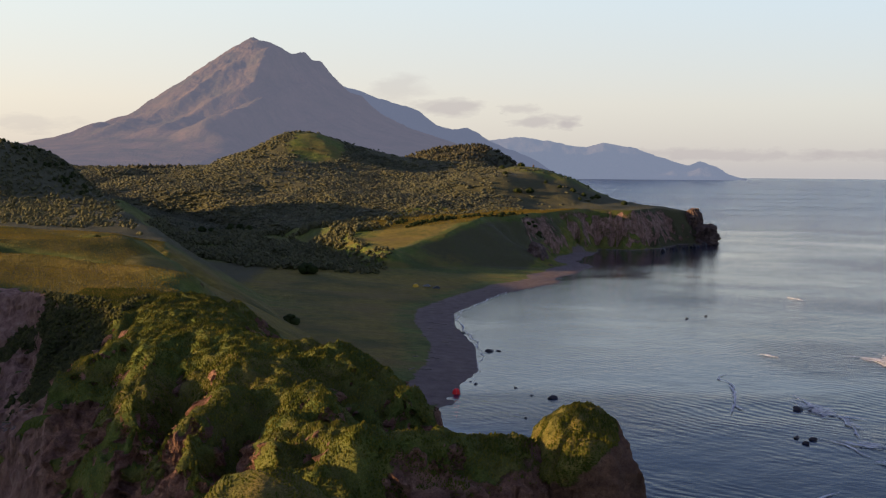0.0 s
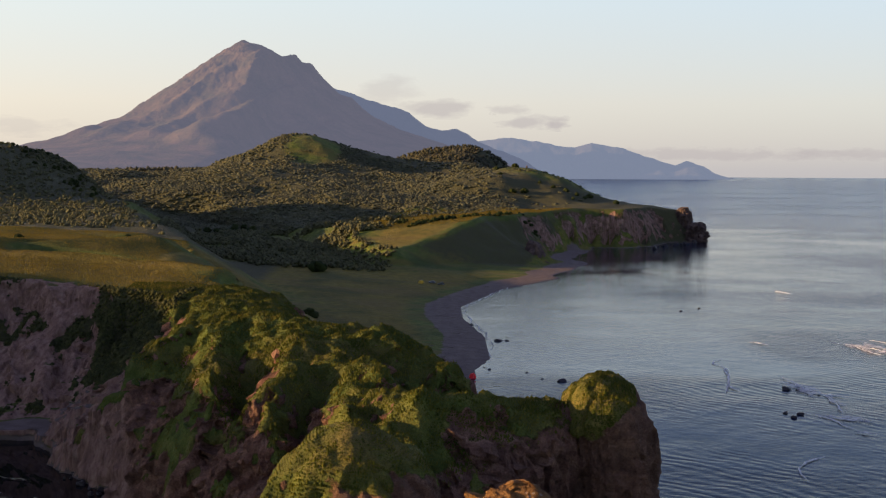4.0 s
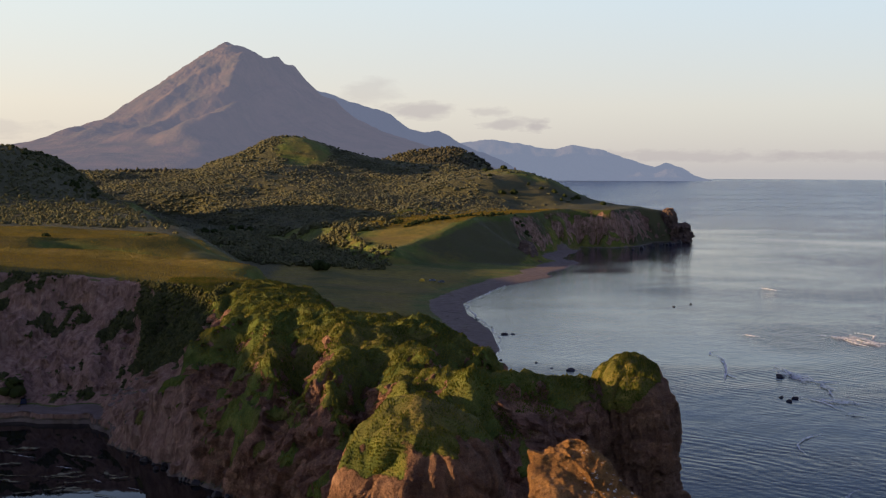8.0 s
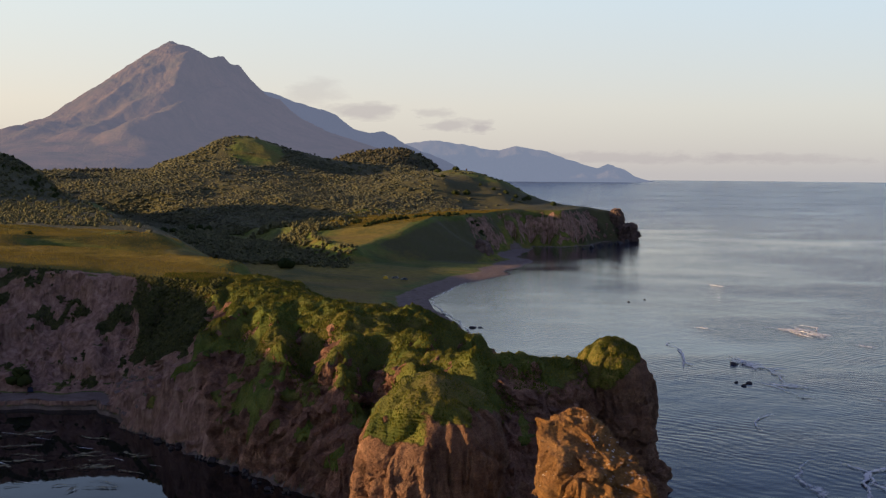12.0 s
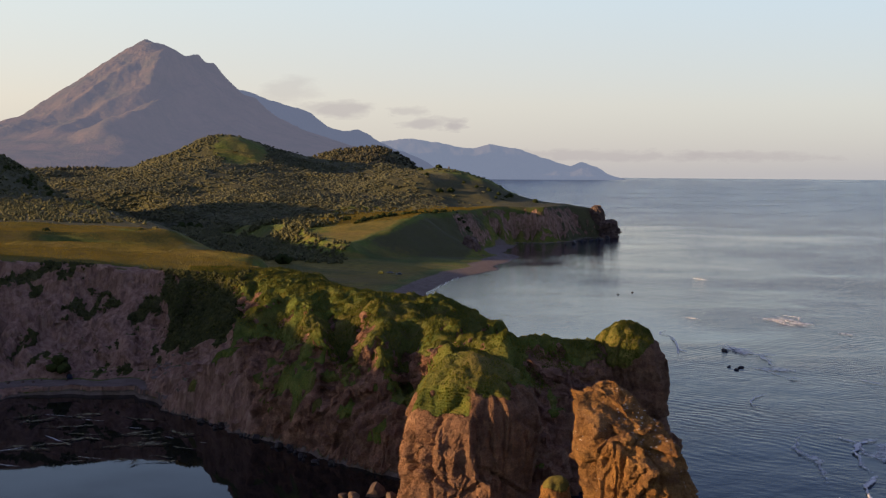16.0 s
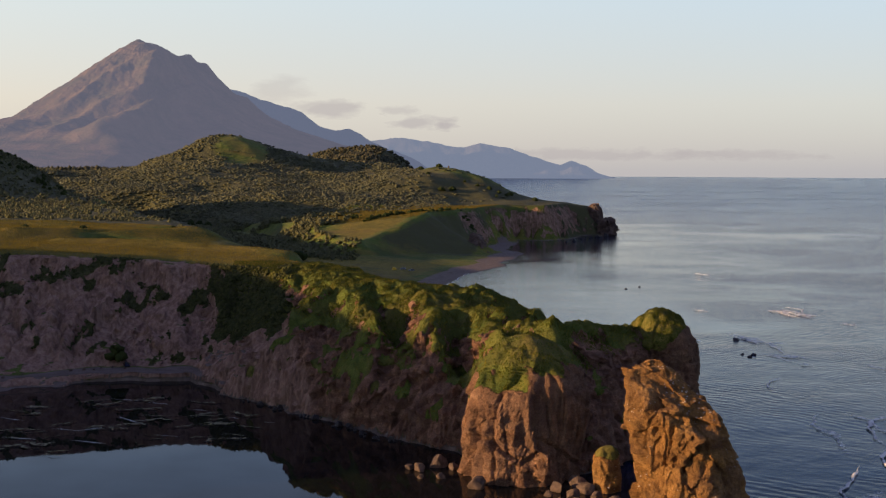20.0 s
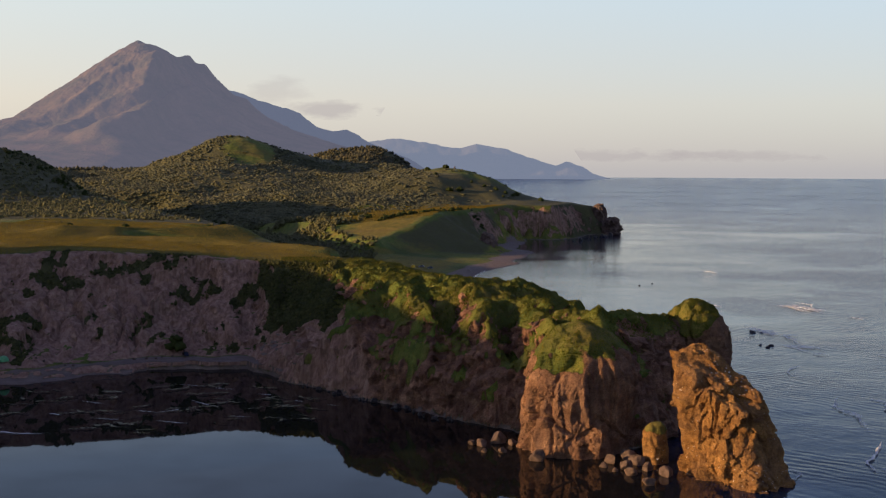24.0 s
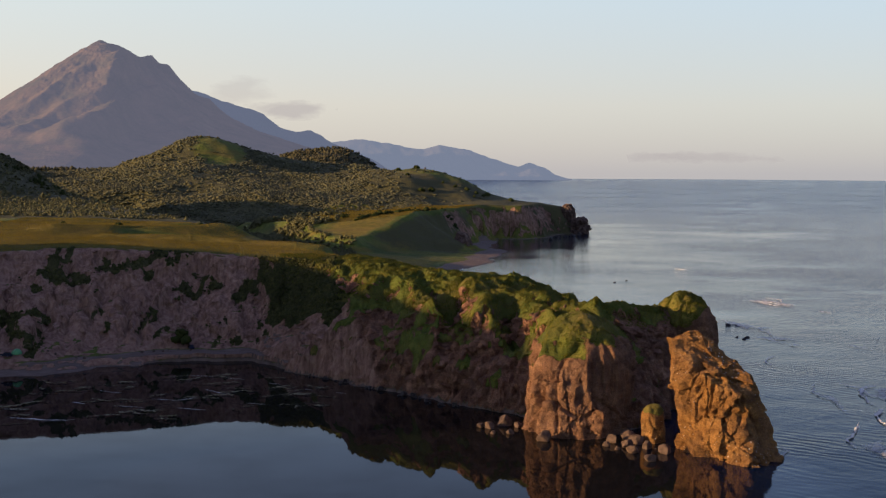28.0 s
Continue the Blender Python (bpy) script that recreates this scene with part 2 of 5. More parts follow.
    is_rock, is_sand, is_dry = sharp(sep.outputs[0], 0.42, 0.58), sharp(sep.outputs[1], 0.45, 0.55), sharp(sep.outputs[2], 0.25, 0.75)
    is_shrub, is_soil = sharp(cover.outputs["Alpha"], 0.42, 0.58), sharp(soil.outputs["Fac"], 0.35, 0.65)
    turf = mix(ns, ls, is_dry, lush, dry)
    # worn, rusty and paler drifts in the grass
    drift = node(ns, "ShaderNodeMapping")
    drift.inputs["Scale"].default_value = (0.3, 1.0, 1.0)
    ls.new(tc.outputs["Object"], drift.inputs[0])
    streak = noise_tex(ns, ls, 0.05, 7, 0.68, drift.outputs[0])
    turf = mix(ns, ls, ramp(ns, ls, streak, [(0.45, (0, 0, 0)), (0.62, (0.75, 0.75, 0.75))]), turf, (0.15, 0.115, 0.035))
    turf = mix(ns, ls, ramp(ns, ls, wide, [(0.5, (0, 0, 0)), (0.66, (0.7, 0.7, 0.7))]), turf, (0.045, 0.065, 0.015))
    blades = noise_tex(ns, ls, 2.6, 5, 0.7)
    turf = mix(ns, ls, 0.75, turf, ramp(ns, ls, blades, [(0.3, (0.45, 0.5, 0.45)), (0.5, (1.0, 1.0, 1.0)), (0.7, (1.55, 1.5, 1.5))]), "MULTIPLY")
    turf = mix(ns, ls, is_shrub, turf, shrub)
    bare = mix(ns, ls, is_soil, rock, earth)
    col = mix(ns, ls, is_rock, turf, bare)
    col = mix(ns, ls, is_sand, col, sand)
    ls.new(col, b.inputs["Base Color"])
    crag = noise_tex(ns, ls, 0.75, 10, 0.76)
    crag = arith(ns, ls, "ADD", crag, arith(ns, ls, "MULTIPLY", pitted, 0.25))
    crag = arith(ns, ls, "ADD", crag, arith(ns, ls, "MULTIPLY", joint, 0.10))
    crag = arith(ns, ls, "MULTIPLY", crag, arith(ns, ls, "ADD", arith(ns, ls, "MULTIPLY", is_rock, 0.85), 0.15))
    big = bump(ns, ls, b, strata, 1.6, 0.7)
    big = bump(ns, ls, b, crag, 1.5, 0.9, big)
    big = bump(ns, ls, b, fine, 0.5, 0.7, big)
    bump(ns, ls, b, blades, 0.35, 0.9, big)
    return m


def sea_material():
    m, ns, ls, b = shader("sea_water", 0.025)
    b.inputs["Base Color"].default_value = (0.002, 0.009, 0.022, 1)
    b.inputs["IOR"].default_value = 1.33
    b.inputs["Specular Tint"].default_value = (0.62, 0.83, 1.0, 1)
    b.inputs["Specular IOR Level"].default_value = 0.5
    tc = ns.new("ShaderNodeTexCoord")
    mp = ns.new("ShaderNodeMapping")
    mp.inputs["Rotation"].default_value = (0, 0, 0.5)
    mp.inputs["Scale"].default_value = (0.72, 1.0, 1.0)
    ls.new(tc.outputs["Object"], mp.inputs[0])
    calm = ns.new("ShaderNodeAttribute")
    calm.attribute_name = "rough_water"
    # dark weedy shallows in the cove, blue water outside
    # the paler blue far out stands in for reflected sky and haze
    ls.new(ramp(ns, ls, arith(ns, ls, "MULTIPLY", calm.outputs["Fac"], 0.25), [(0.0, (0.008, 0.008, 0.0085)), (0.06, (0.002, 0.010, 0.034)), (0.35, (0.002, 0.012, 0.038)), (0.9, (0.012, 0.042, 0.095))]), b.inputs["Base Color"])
    keen = ramp(ns, ls, arith(ns, ls, "MULTIPLY", calm.outputs["Fac"], 0.25), [(0.0, (0.27, 0.27, 0.27)), (0.02, (0.6, 0.6, 0.6)), (0.09, (0.5, 0.5, 0.5)), (0.125, (0.19, 0.19, 0.19)), (0.42, (0.30, 0.30, 0.30)), (0.8, (0.5, 0.5, 0.5))])
    film = ramp(ns, ls, noise_tex(ns, ls, 0.07, 6, 0.65, mp.outputs[0]), [(0.35, (0.7, 0.7, 0.7)), (0.6, (1.08, 1.08, 1.08))])
    ls.new(arith(ns, ls, "MULTIPLY", keen, film), b.inputs["Specular IOR Level"])
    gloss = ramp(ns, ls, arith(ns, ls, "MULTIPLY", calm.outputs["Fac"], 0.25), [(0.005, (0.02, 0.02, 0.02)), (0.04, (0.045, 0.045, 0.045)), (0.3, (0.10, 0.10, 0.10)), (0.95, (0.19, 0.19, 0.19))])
    ls.new(gloss, b.inputs["Roughness"])
    swell = noise_tex(ns, ls, 0.035, 4, 0.55, mp.outputs[0])
    chop = noise_tex(ns, ls, 0.3, 4, 0.6, mp.outputs[0])
    # ruffled and smooth reaches
    reach = ramp(ns, ls, noise_tex(ns, ls, 0.006, 4, 0.55, mp.outputs[0]), [(0.40, (0.25, 0.25, 0.25)), (0.58, (1.6, 1.6, 1.6))])
    rip = noise_tex(ns, ls, 1.1, 3, 0.6, mp.outputs[0])
    chop = arith(ns, ls, "ADD", arith(ns, ls, "MULTIPLY", chop, 0.55), arith(ns, ls, "MULTIPLY", rip, 0.14))
    h = arith(ns, ls, "ADD", arith(ns, ls, "MULTIPLY", swell, 1.0), arith(ns, ls, "MULTIPLY", chop, reach))
    lines = ns.new("ShaderNodeTexWave")
    for key, value in (("Scale", 0.03), ("Distortion", 26.0), ("Detail", 4.0), ("Detail Scale", 0.35), ("Detail Roughness", 0.55)):
        lines.inputs[key].default_value = value
    turned = ns.new("ShaderNodeMapping")
    turned.inputs["Rotation"].default_value = (0, 0, 0.9)
    ls.new(tc.outputs["Object"], turned.inputs[0])
    ls.new(turned.outputs[0], lines.inputs["Vector"])
    h = arith(ns, ls, "ADD", h, arith(ns, ls, "MULTIPLY", lines.outputs["Fac"], 0.07))
    cross = ns.new("ShaderNodeTexWave")
    for key, value in (("Scale", 0.075), ("Distortion", 16.0), ("Detail", 4.0), ("Detail Scale", 0.4), ("Detail Roughness", 0.5)):
        cross.inputs[key].default_value = value
    other = ns.new("ShaderNodeMapping")
    other.inputs["Rotation"].default_value = (0, 0, -0.75)
    ls.new(tc.outputs["Object"], other.inputs[0])
    ls.new(other.outputs[0], cross.inputs["Vector"])
    gust = ramp(ns, ls, noise_tex(ns, ls, 0.011, 5, 0.6, other.outputs[0]), [(0.42, (0.02, 0.02, 0.02)), (0.6, (0.17, 0.17, 0.17))])
    h = arith(ns, ls, "ADD", h, arith(ns, ls, "MULTIPLY", cross.outputs["Fac"], gust))
    h = arith(ns, ls, "MULTIPLY", h, calm.outputs["Fac"])
    bump(ns, ls, b, h, 1.3, 0.5)
    return m


LAND = land_material("land", [(0.25, (0.09, 0.046, 0.032)), (0.5, (0.27, 0.148, 0.10)), (0.75, (0.45, 0.28, 0.19))])
OCHRE = land_material("ochre_rock", [(0.25, (0.10, 0.046, 0.018)), (0.5, (0.28, 0.15, 0.05)), (0.75, (0.44, 0.26, 0.095))], True)
BROWN = land_material("brown_rock", [(0.25, (0.09, 0.047, 0.033)), (0.5, (0.23, 0.13, 0.08)), (0.75, (0.38, 0.235, 0.15))])
GREY = land_material("grey_rock", [(0.25, (0.045, 0.034, 0.03)), (0.5, (0.125, 0.092, 0.08)), (0.75, (0.24, 0.185, 0.155))])
SEA = sea_material()


# ---------------------------------------------------------------- the lie of the land
COAST = [(-5000, -300), (-420, -60), (-345, 60), (-310, 150), (-275, 215), (-240, 245), (-217, 254), (-189, 265), (-158, 278),
         (-124, 281), (-108, 258), (-93, 224), (-75, 199), (-57, 181), (-52, 177), (-47, 173), (-39, 167), (-28, 152), (-16, 143), (-5, 144), (6, 156), (15, 170),
         (24, 178), (25, 190), (11, 195), (-4, 199), (5, 209), (9, 218), (5, 245), (-2, 285), (-6, 330), (4, 369), (14, 419), (15, 473), (6, 543), (6, 586),
         (22, 638), (43, 706), (90, 818), (114, 905), (130, 960), (143, 1026), (153, 1068), (178, 1062), (194, 1056), (214, 1087), (238, 1132), (262, 1178), (288, 1172), (302, 1195),
         (285, 1240), (250, 1350), (225, 1600), (215, 2200), (260, 2600), (230, 3000), (400, 5200), (-5000, 5200)]
TOP_A = [(-2500, 60), (-405, 60), (-372, 150), (-335, 225), (-290, 300), (-243, 328), (-211, 332), (-163, 338), (-131, 340), (-113, 326), (-98, 318),
         (-84, 334), (-86, 374), (-100, 430), (-118, 482), (-138, 540), (-146, 580), (-168, 640), (-208, 710), (-262, 860), (-300, 960), (-350, 1050), (-430, 1130), (-2500, 1160)]
TOP_B = [(-45, 795), (-12, 850), (25, 905), (67, 955), (84, 1004), (108, 1052), (140, 1092), (170, 1094), (186, 1092), (198, 1122), (218, 1160), (246, 1205), (268, 1218), (245, 1330), (215, 1600),
         (205, 2200), (240, 2600), (220, 3000), (380, 5000), (-4000, 5000), (-4000, 1250), (-260, 1250), (-200, 1150), (-130, 1010), (-90, 900)]


def hill(x, y, cx, cy, height, rx, ry, turn=0.0, power=2.0):
    c, s = math.cos(turn), math.sin(turn)
    u, v = (c * (x - cx) + s * (y - cy)) / rx, (-s * (x - cx) + c * (y - cy)) / ry
    return height * np.exp(-((u * u + v * v) ** (power / 2)))


# crest lines of the headland: two ends with their heights, half width of the top, fall of the sides
CRESTS = [((-78, 322), 40.5, (-68, 290), 39.6, 14, 0.85), ((-68, 290), 39.6, (-54, 254), 39.5, 9, 0.85), ((-54, 254), 39.4, (-24, 240), 39.2, 4, 0.85),
          ((-24, 240), 39.2, (-7, 222), 33.5, 3, 0.9), ((-7, 222), 33.5, (1, 216), 31.5, 3, 0.9), ((-54, 254), 39.4, (-41, 229), 39.0, 4.5, 0.95),
          ((-68, 268), 39.0, (-62, 240), 38.0, 2.5, 1.1), ((-62, 240), 38.0, (-60, 206), 30.5, 1.6, 1.35), ((-41, 229), 39.4, (-43, 206), 36.6, 3, 1.15), ((-43, 206), 36.6, (-46, 185), 31.0, 1.4, 1.3),
          ((-41, 229), 39.0, (-25, 199), 36.2, 3, 1.1), ((-25, 199), 36.2, (-27, 172), 32.6, 2.0, 1.2), ((-26, 188), 34.6, (-12, 169), 37.6, 1.2, 1.1), ((-12, 169), 38.4, (2, 175), 36.2, 0.8, 1.35),
          ((-13, 172), 37.0, (-31, 153), 31.5, 1.8, 1.05), ((2, 175), 36.2, (14, 183), 34.0, 0.8, 1.35), ((14, 183), 33.5, (24, 186), 29.0, 1.5, 1.4), ((-74, 252), 38.5, (-85, 238), 31.0, 2, 1.1)]
# grassy benches and hollows of the terrace: line, height over the terrace, breadth
BENCHES = [([(-200, 425), (-151, 415), (-121, 398), (-91, 378)], 2.2, 7), ([(-190, 452), (-160, 447), (-113, 424), (-92, 410)], -3.0, 8), ([(-230, 452), (-160, 470), (-139, 486)], 3.0, 12),
           ([(-139, 486), (-128, 482), (-110, 472), (-98, 471)], -2.2, 3), ([(-260, 520), (-199, 516), (-165, 540)], 1.5, 9)]


# worn tracks over the terrace
TRACKS = [[(-330, 452), (-240, 446), (-190, 462), (-150, 490), (-138, 512), (-120, 560)], [(-330, 430), (-230, 420), (-165, 428), (-120, 440)], [(-300, 385), (-200, 388), (-130, 400), (-100, 415)],
          [(-138, 500), (-112, 540), (-95, 600)]]


def along(x, y, run):
    """Distance to a bent line."""
    best = np.full(np.shape(x), 1e9)
    for (ax, ay), (bx, by) in zip(run, run[1:]):
        ex, ey = bx - ax, by - ay
        t = np.clip(((x - ax) * ex + (y - ay) * ey) / (ex * ex + ey * ey), 0, 1)
        best = np.minimum(best, np.hypot(x - ax - t * ex, y - ay - t * ey))
    return best


def crest_height(x, y):
    best = np.full(np.shape(x), -50.0)
    for (ax, ay), az_, (bx, by), bz_, half, fall in CRESTS:
        ex, ey = bx - ax, by - ay
        t = np.clip(((x - ax) * ex + (y - ay) * ey) / (ex * ex + ey * ey), 0, 1)
        r = np.hypot(x - ax - t * ex, y - ay - t * ey)
        z = az_ + (bz_ - az_) * t - fall * np.sqrt(np.maximum(r - half, 0) ** 2 + 2.0) - 0.010 * np.minimum(r, half) ** 2
        m = np.maximum(best, z)
        best = m + 0.4 * np.exp(-np.abs(best - z) / 0.9)
    return best


def lie(x, y):
    """Height of the land at places x, y; distances within the coast, the terrace's edge and the bluff's edge."""
    near = step(430, 360, y) * step(-300, -250, x)
    far = step(600, 760, y)
    wx = x + (3.4 * fbm(x, y, 24, 3, seed=1) + 2.1 * fbm(x, y, 8, 3, seed=21)) * near + 12 * fbm(x, y, 90, 4, seed=2) * far
    wy = y + (3.4 * fbm(x, y, 24, 3, seed=3) + 2.1 * fbm(x, y, 8, 3, seed=23)) * near + 12 * fbm(x, y, 90, 4, seed=4) * far
    d = inside(wx, wy, COAST)
    a, bb = inside(wx, wy, TOP_A), inside(wx, wy, TOP_B)
    floor = np.minimum(0.2 + 0.07 * d, 3 + 0.045 * d).clip(-6, 26) + 0.5 * fbm(x, y, 30, 4, seed=5) * step(10, 60, d)
    # terrace over the cove
    cove = step(-92, -112, x) * step(235, 262, y)
    beach = 13 * cove + 1.0
    top_a = 39.2 + 4.0 * step(-90, -220, x) + 2.5 * hill(x, y, -160, 500, 1, 45, 30) + 5.5 * step(-140, -235, x) * step(420, 500, y) + 0.9 * fbm(x, y, 45, 3, seed=6)
    top_a = top_a - 8 * np.exp(-(along(x, y, [(-180, 522), (-142, 512), (-112, 492), (-86, 476)]) / 13) ** 2) - 2.2 * hill(x, y, -120, 425, 1, 75, 16, -0.45)
    # unseen hill west of the cove, added to shade its cliff and the headland
    top_a = top_a + 54 * np.exp(-((x + 450) / 75) ** 2 - ((y - 232) / 116) ** 12)
    top_a = top_a - 4.5 * hill(x, y, -102, 442, 1, 18, 24, 0.5, 3) + 2.5 * hill(x, y, -137, 484, 1, 12, 12) - 2.5 * step(-170, -210, x) * step(470, 510, y)
    for run, high, broad in BENCHES:
        top_a = top_a + high * np.exp(-(along(x, y, run) / broad) ** 2)
    for run in TRACKS:
        top_a = top_a - 0.8 * np.exp(-(along(x, y, run) / 1.3) ** 2)
    d1, d2 = np.maximum(d - beach, 0), np.maximum(-a, 0)
    t = d1 / (d1 + d2 + 1e-6)
    gul = np.abs(fbm(wx, wy * 0.35, 11, 3, seed=12))
    face = 3 * cove + (top_a - 3 * cove) * (0.66 * t + 0.34 * t ** 3) - 8.5 * (0.5 - gul) * np.sin(t * math.pi) * near
    h_a = np.where(a > 0, top_a - 1.2 * np.exp(-a / 4.0), np.minimum(face, top_a - 1.2 - 0.62 * d2))
    # the headland
    crest = crest_height(x + 2.6 * fbm(x, y, 13, 3, seed=13) + 1.0 * fbm(x, y, 4.5, 2, seed=15), y + 2.6 * fbm(x, y, 13, 3, seed=14) + 1.0 * fbm(x, y, 4.5, 2, seed=16))
    crest = crest + 3.6 * hill(x, y, -60, 207, 1, 5, 7) + 3.2 * hill(x, y, -46, 186, 1, 4.5, 6.5) + 3.4 * hill(x, y, -27, 172, 1, 5, 6) - 8.0 * hill(x, y, -52.5, 212, 1, 5, 17) - 6 * hill(x, y, -37, 191, 1, 5, 15) - 3.5 * hill(x, y, -22, 170, 1, 5, 8)
    crest = crest + 1.5 * (0.45 - np.abs(fbm(x, y, 9, 3, seed=17))) + 0.75 * (0.4 - np.abs(fbm(x, y, 2.8, 2, seed=18)))
    sheer = hill(x, y, 5, 177, 1, 28, 14, 0.35, 4)
    flute = np.abs(fbm(x, y, 15, 3, seed=25))
    dd = np.maximum(d, 0) * (1.2 - 0.5 * np.maximum(0.38 - flute, 0) * (1 - sheer))
    crest = crest - 7.0 * np.maximum(0.30 - np.abs(fbm(x, y, 21, 2, seed=26)), 0) * step(12, 3, np.abs(crest - 31)) * (1 - sheer)
    cliff = (1 - sheer) * (7 * (1 - np.exp(-dd / 3.5)) + 1.38 * dd - 6 * (np.exp(-(along(x, y, [(-50, 222), (-56, 200), (-64, 186)]) / 3.6) ** 2) + np.exp(-(along(x, y, [(-35, 200), (-40, 184), (-47, 168)]) / 3.4) ** 2)) * step(3, 14, dd)) + sheer * (46 * (1 - np.exp(-dd / 3.0)) + 0.6 * dd)
    ledge = 2.2 * fbm(x * 0.6, y * 0.6, 5, 3, seed=19) * np.exp(-dd / 14) * step(0, 4, dd)
    h_h = np.minimum(crest, cliff + ledge)
    # broken ledges across the bare faces
    p = (h_h + 4.5 * fbm(x, y, 12, 3, seed=61)) / 4.6
    p = p - np.floor(p)
    h_h = (h_h + 2.6 * (step(0.3, 0.95, p) - p) * step(31, 24, h_h) * step(2, 6, h_h)) * step(420, 380, y)
    # bluff over the far end of the bay, and the upland behind it
    rise = step(1010, 1430, y) * step(20, 190, d)
    top_b = 30 + 0.08 * np.clip(x + 60, -100, 128) - 1.2 * step(130, 180, x) - 14 * step(900, 800, y) - 7 * hill(x, y, 285, 1190, 1, 60, 60) + (43 - 17 * step(-200, -380, x) * step(1700, 1400, y)) * rise + 2.0 * fbm(x, y, 120, 3, seed=8)
    d3 = np.maximum(-bb, 0)
    foot = 2 + 15 * step(1040, 990, y) + 16 * np.abs(fbm(x, y, 17, 3, seed=62)) * step(60, 110, x) - 9 * np.maximum(0.22 - np.abs(fbm(x, y, 24, 2, seed=63)), 0) * step(120, 150, x)
    t = np.maximum(d - foot, 0) / (np.maximum(d - foot, 0) + d3 + 1e-6)
    rib = 7 * np.abs(fbm(wx, wy, 26, 4, seed=24)) * np.sin(t * math.pi) * step(40, 110, x)
    h_b = np.where(bb > 0, top_b, np.minimum(top_b * (0.45 * t + 0.55 * t ** 2.2) + rib, top_b - 0.5 * d3))
    # hills
    high = np.maximum(np.maximum(np.maximum(h_a, h_h), h_b), floor)
    hills = hill(x, y, -199, 1612, 70, 130, 150, 0, 1.45) + hill(x, y, 90, 1370, 4, 60, 80) - hill(x, y, -40, 1460, 15, 110, 130, 0, 3) + hill(x, y, 65, 2640, 58, 210, 300, 0, 1.8)
    hills = hills + hill(x, y, -460, 1050, 58, 115, 190, 0, 2.4) + hill(x, y, -320, 960, 3, 65, 110)
    high = high + hills * step(0, 140, d) + (5.0 * fbm(x, y, 85, 4, seed=9) + 8 * fbm(x, y, 230, 3, seed=10) * (1 - 0.7 * hill(x, y, 20, 1420, 1, 170, 160))) * step(900, 1150, y) * step(10, 120, d)
    z = np.where(d > 0, high, np.maximum(0.35 * d, -6))
    return z, d, a, bb


def spaced(stops):
    """Grid lines through (place, gap) stops, with the gap changing evenly between them."""
    out, at = [stops[0][0]], stops[0][0]
    end = stops[-1][0]
    while at < end:
        at += np.interp(at, [s[0] for s in stops], [s[1] for s in stops])
        out.append(at)
    return np.array(out)


def grid_mesh(name, x, y, z, smooth=True, extra=(), only=None):
    """One sheet from 2D arrays of places, with named value layers."""
    r, c = x.shape
    me = bpy.data.meshes.new(name)
    n = np.arange(r * c).reshape(r, c)
    quads = np.stack([n[:-1, :-1], n[:-1, 1:], n[1:, 1:], n[1:, :-1]], -1).reshape(-1, 4)
    if only is not None:
        quads = quads[only[:-1, :-1].ravel()]
    me.vertices.add(r * c)
    me.vertices.foreach_set("co", np.stack([x, y, z], -1).astype(np.float32).ravel())
    me.loops.add(quads.size)
    me.loops.foreach_set("vertex_index", quads.astype(np.int32).ravel())
    me.polygons.add(len(quads))
    me.polygons.foreach_set("loop_start", np.arange(0, quads.size, 4, dtype=np.int32))
    soft = np.ones((r, c), bool) & smooth
    me.polygons.foreach_set("use_smooth", soft.ravel()[quads[:, 0]])
    for key, values in extra:
        if values.shape[-1] == 4 and values.ndim == 3:
            me.attributes.new(key, "FLOAT_COLOR", "POINT").data.foreach_set("color", values.astype(np.float32).ravel())
        else:
            me.attributes.new(key, "FLOAT", "POINT").data.foreach_set("value", values.astype(np.float32).ravel())
    me.update(calc_edges=True)
    me.validate()
    return me


def slope_of(x, y, z):
    gy = np.gradient(z, axis=0) / np.gradient(y, axis=0)
    gx = np.gradient(z, axis=1) / np.gradient(x, axis=1)
    return np.hypot(gx, gy)


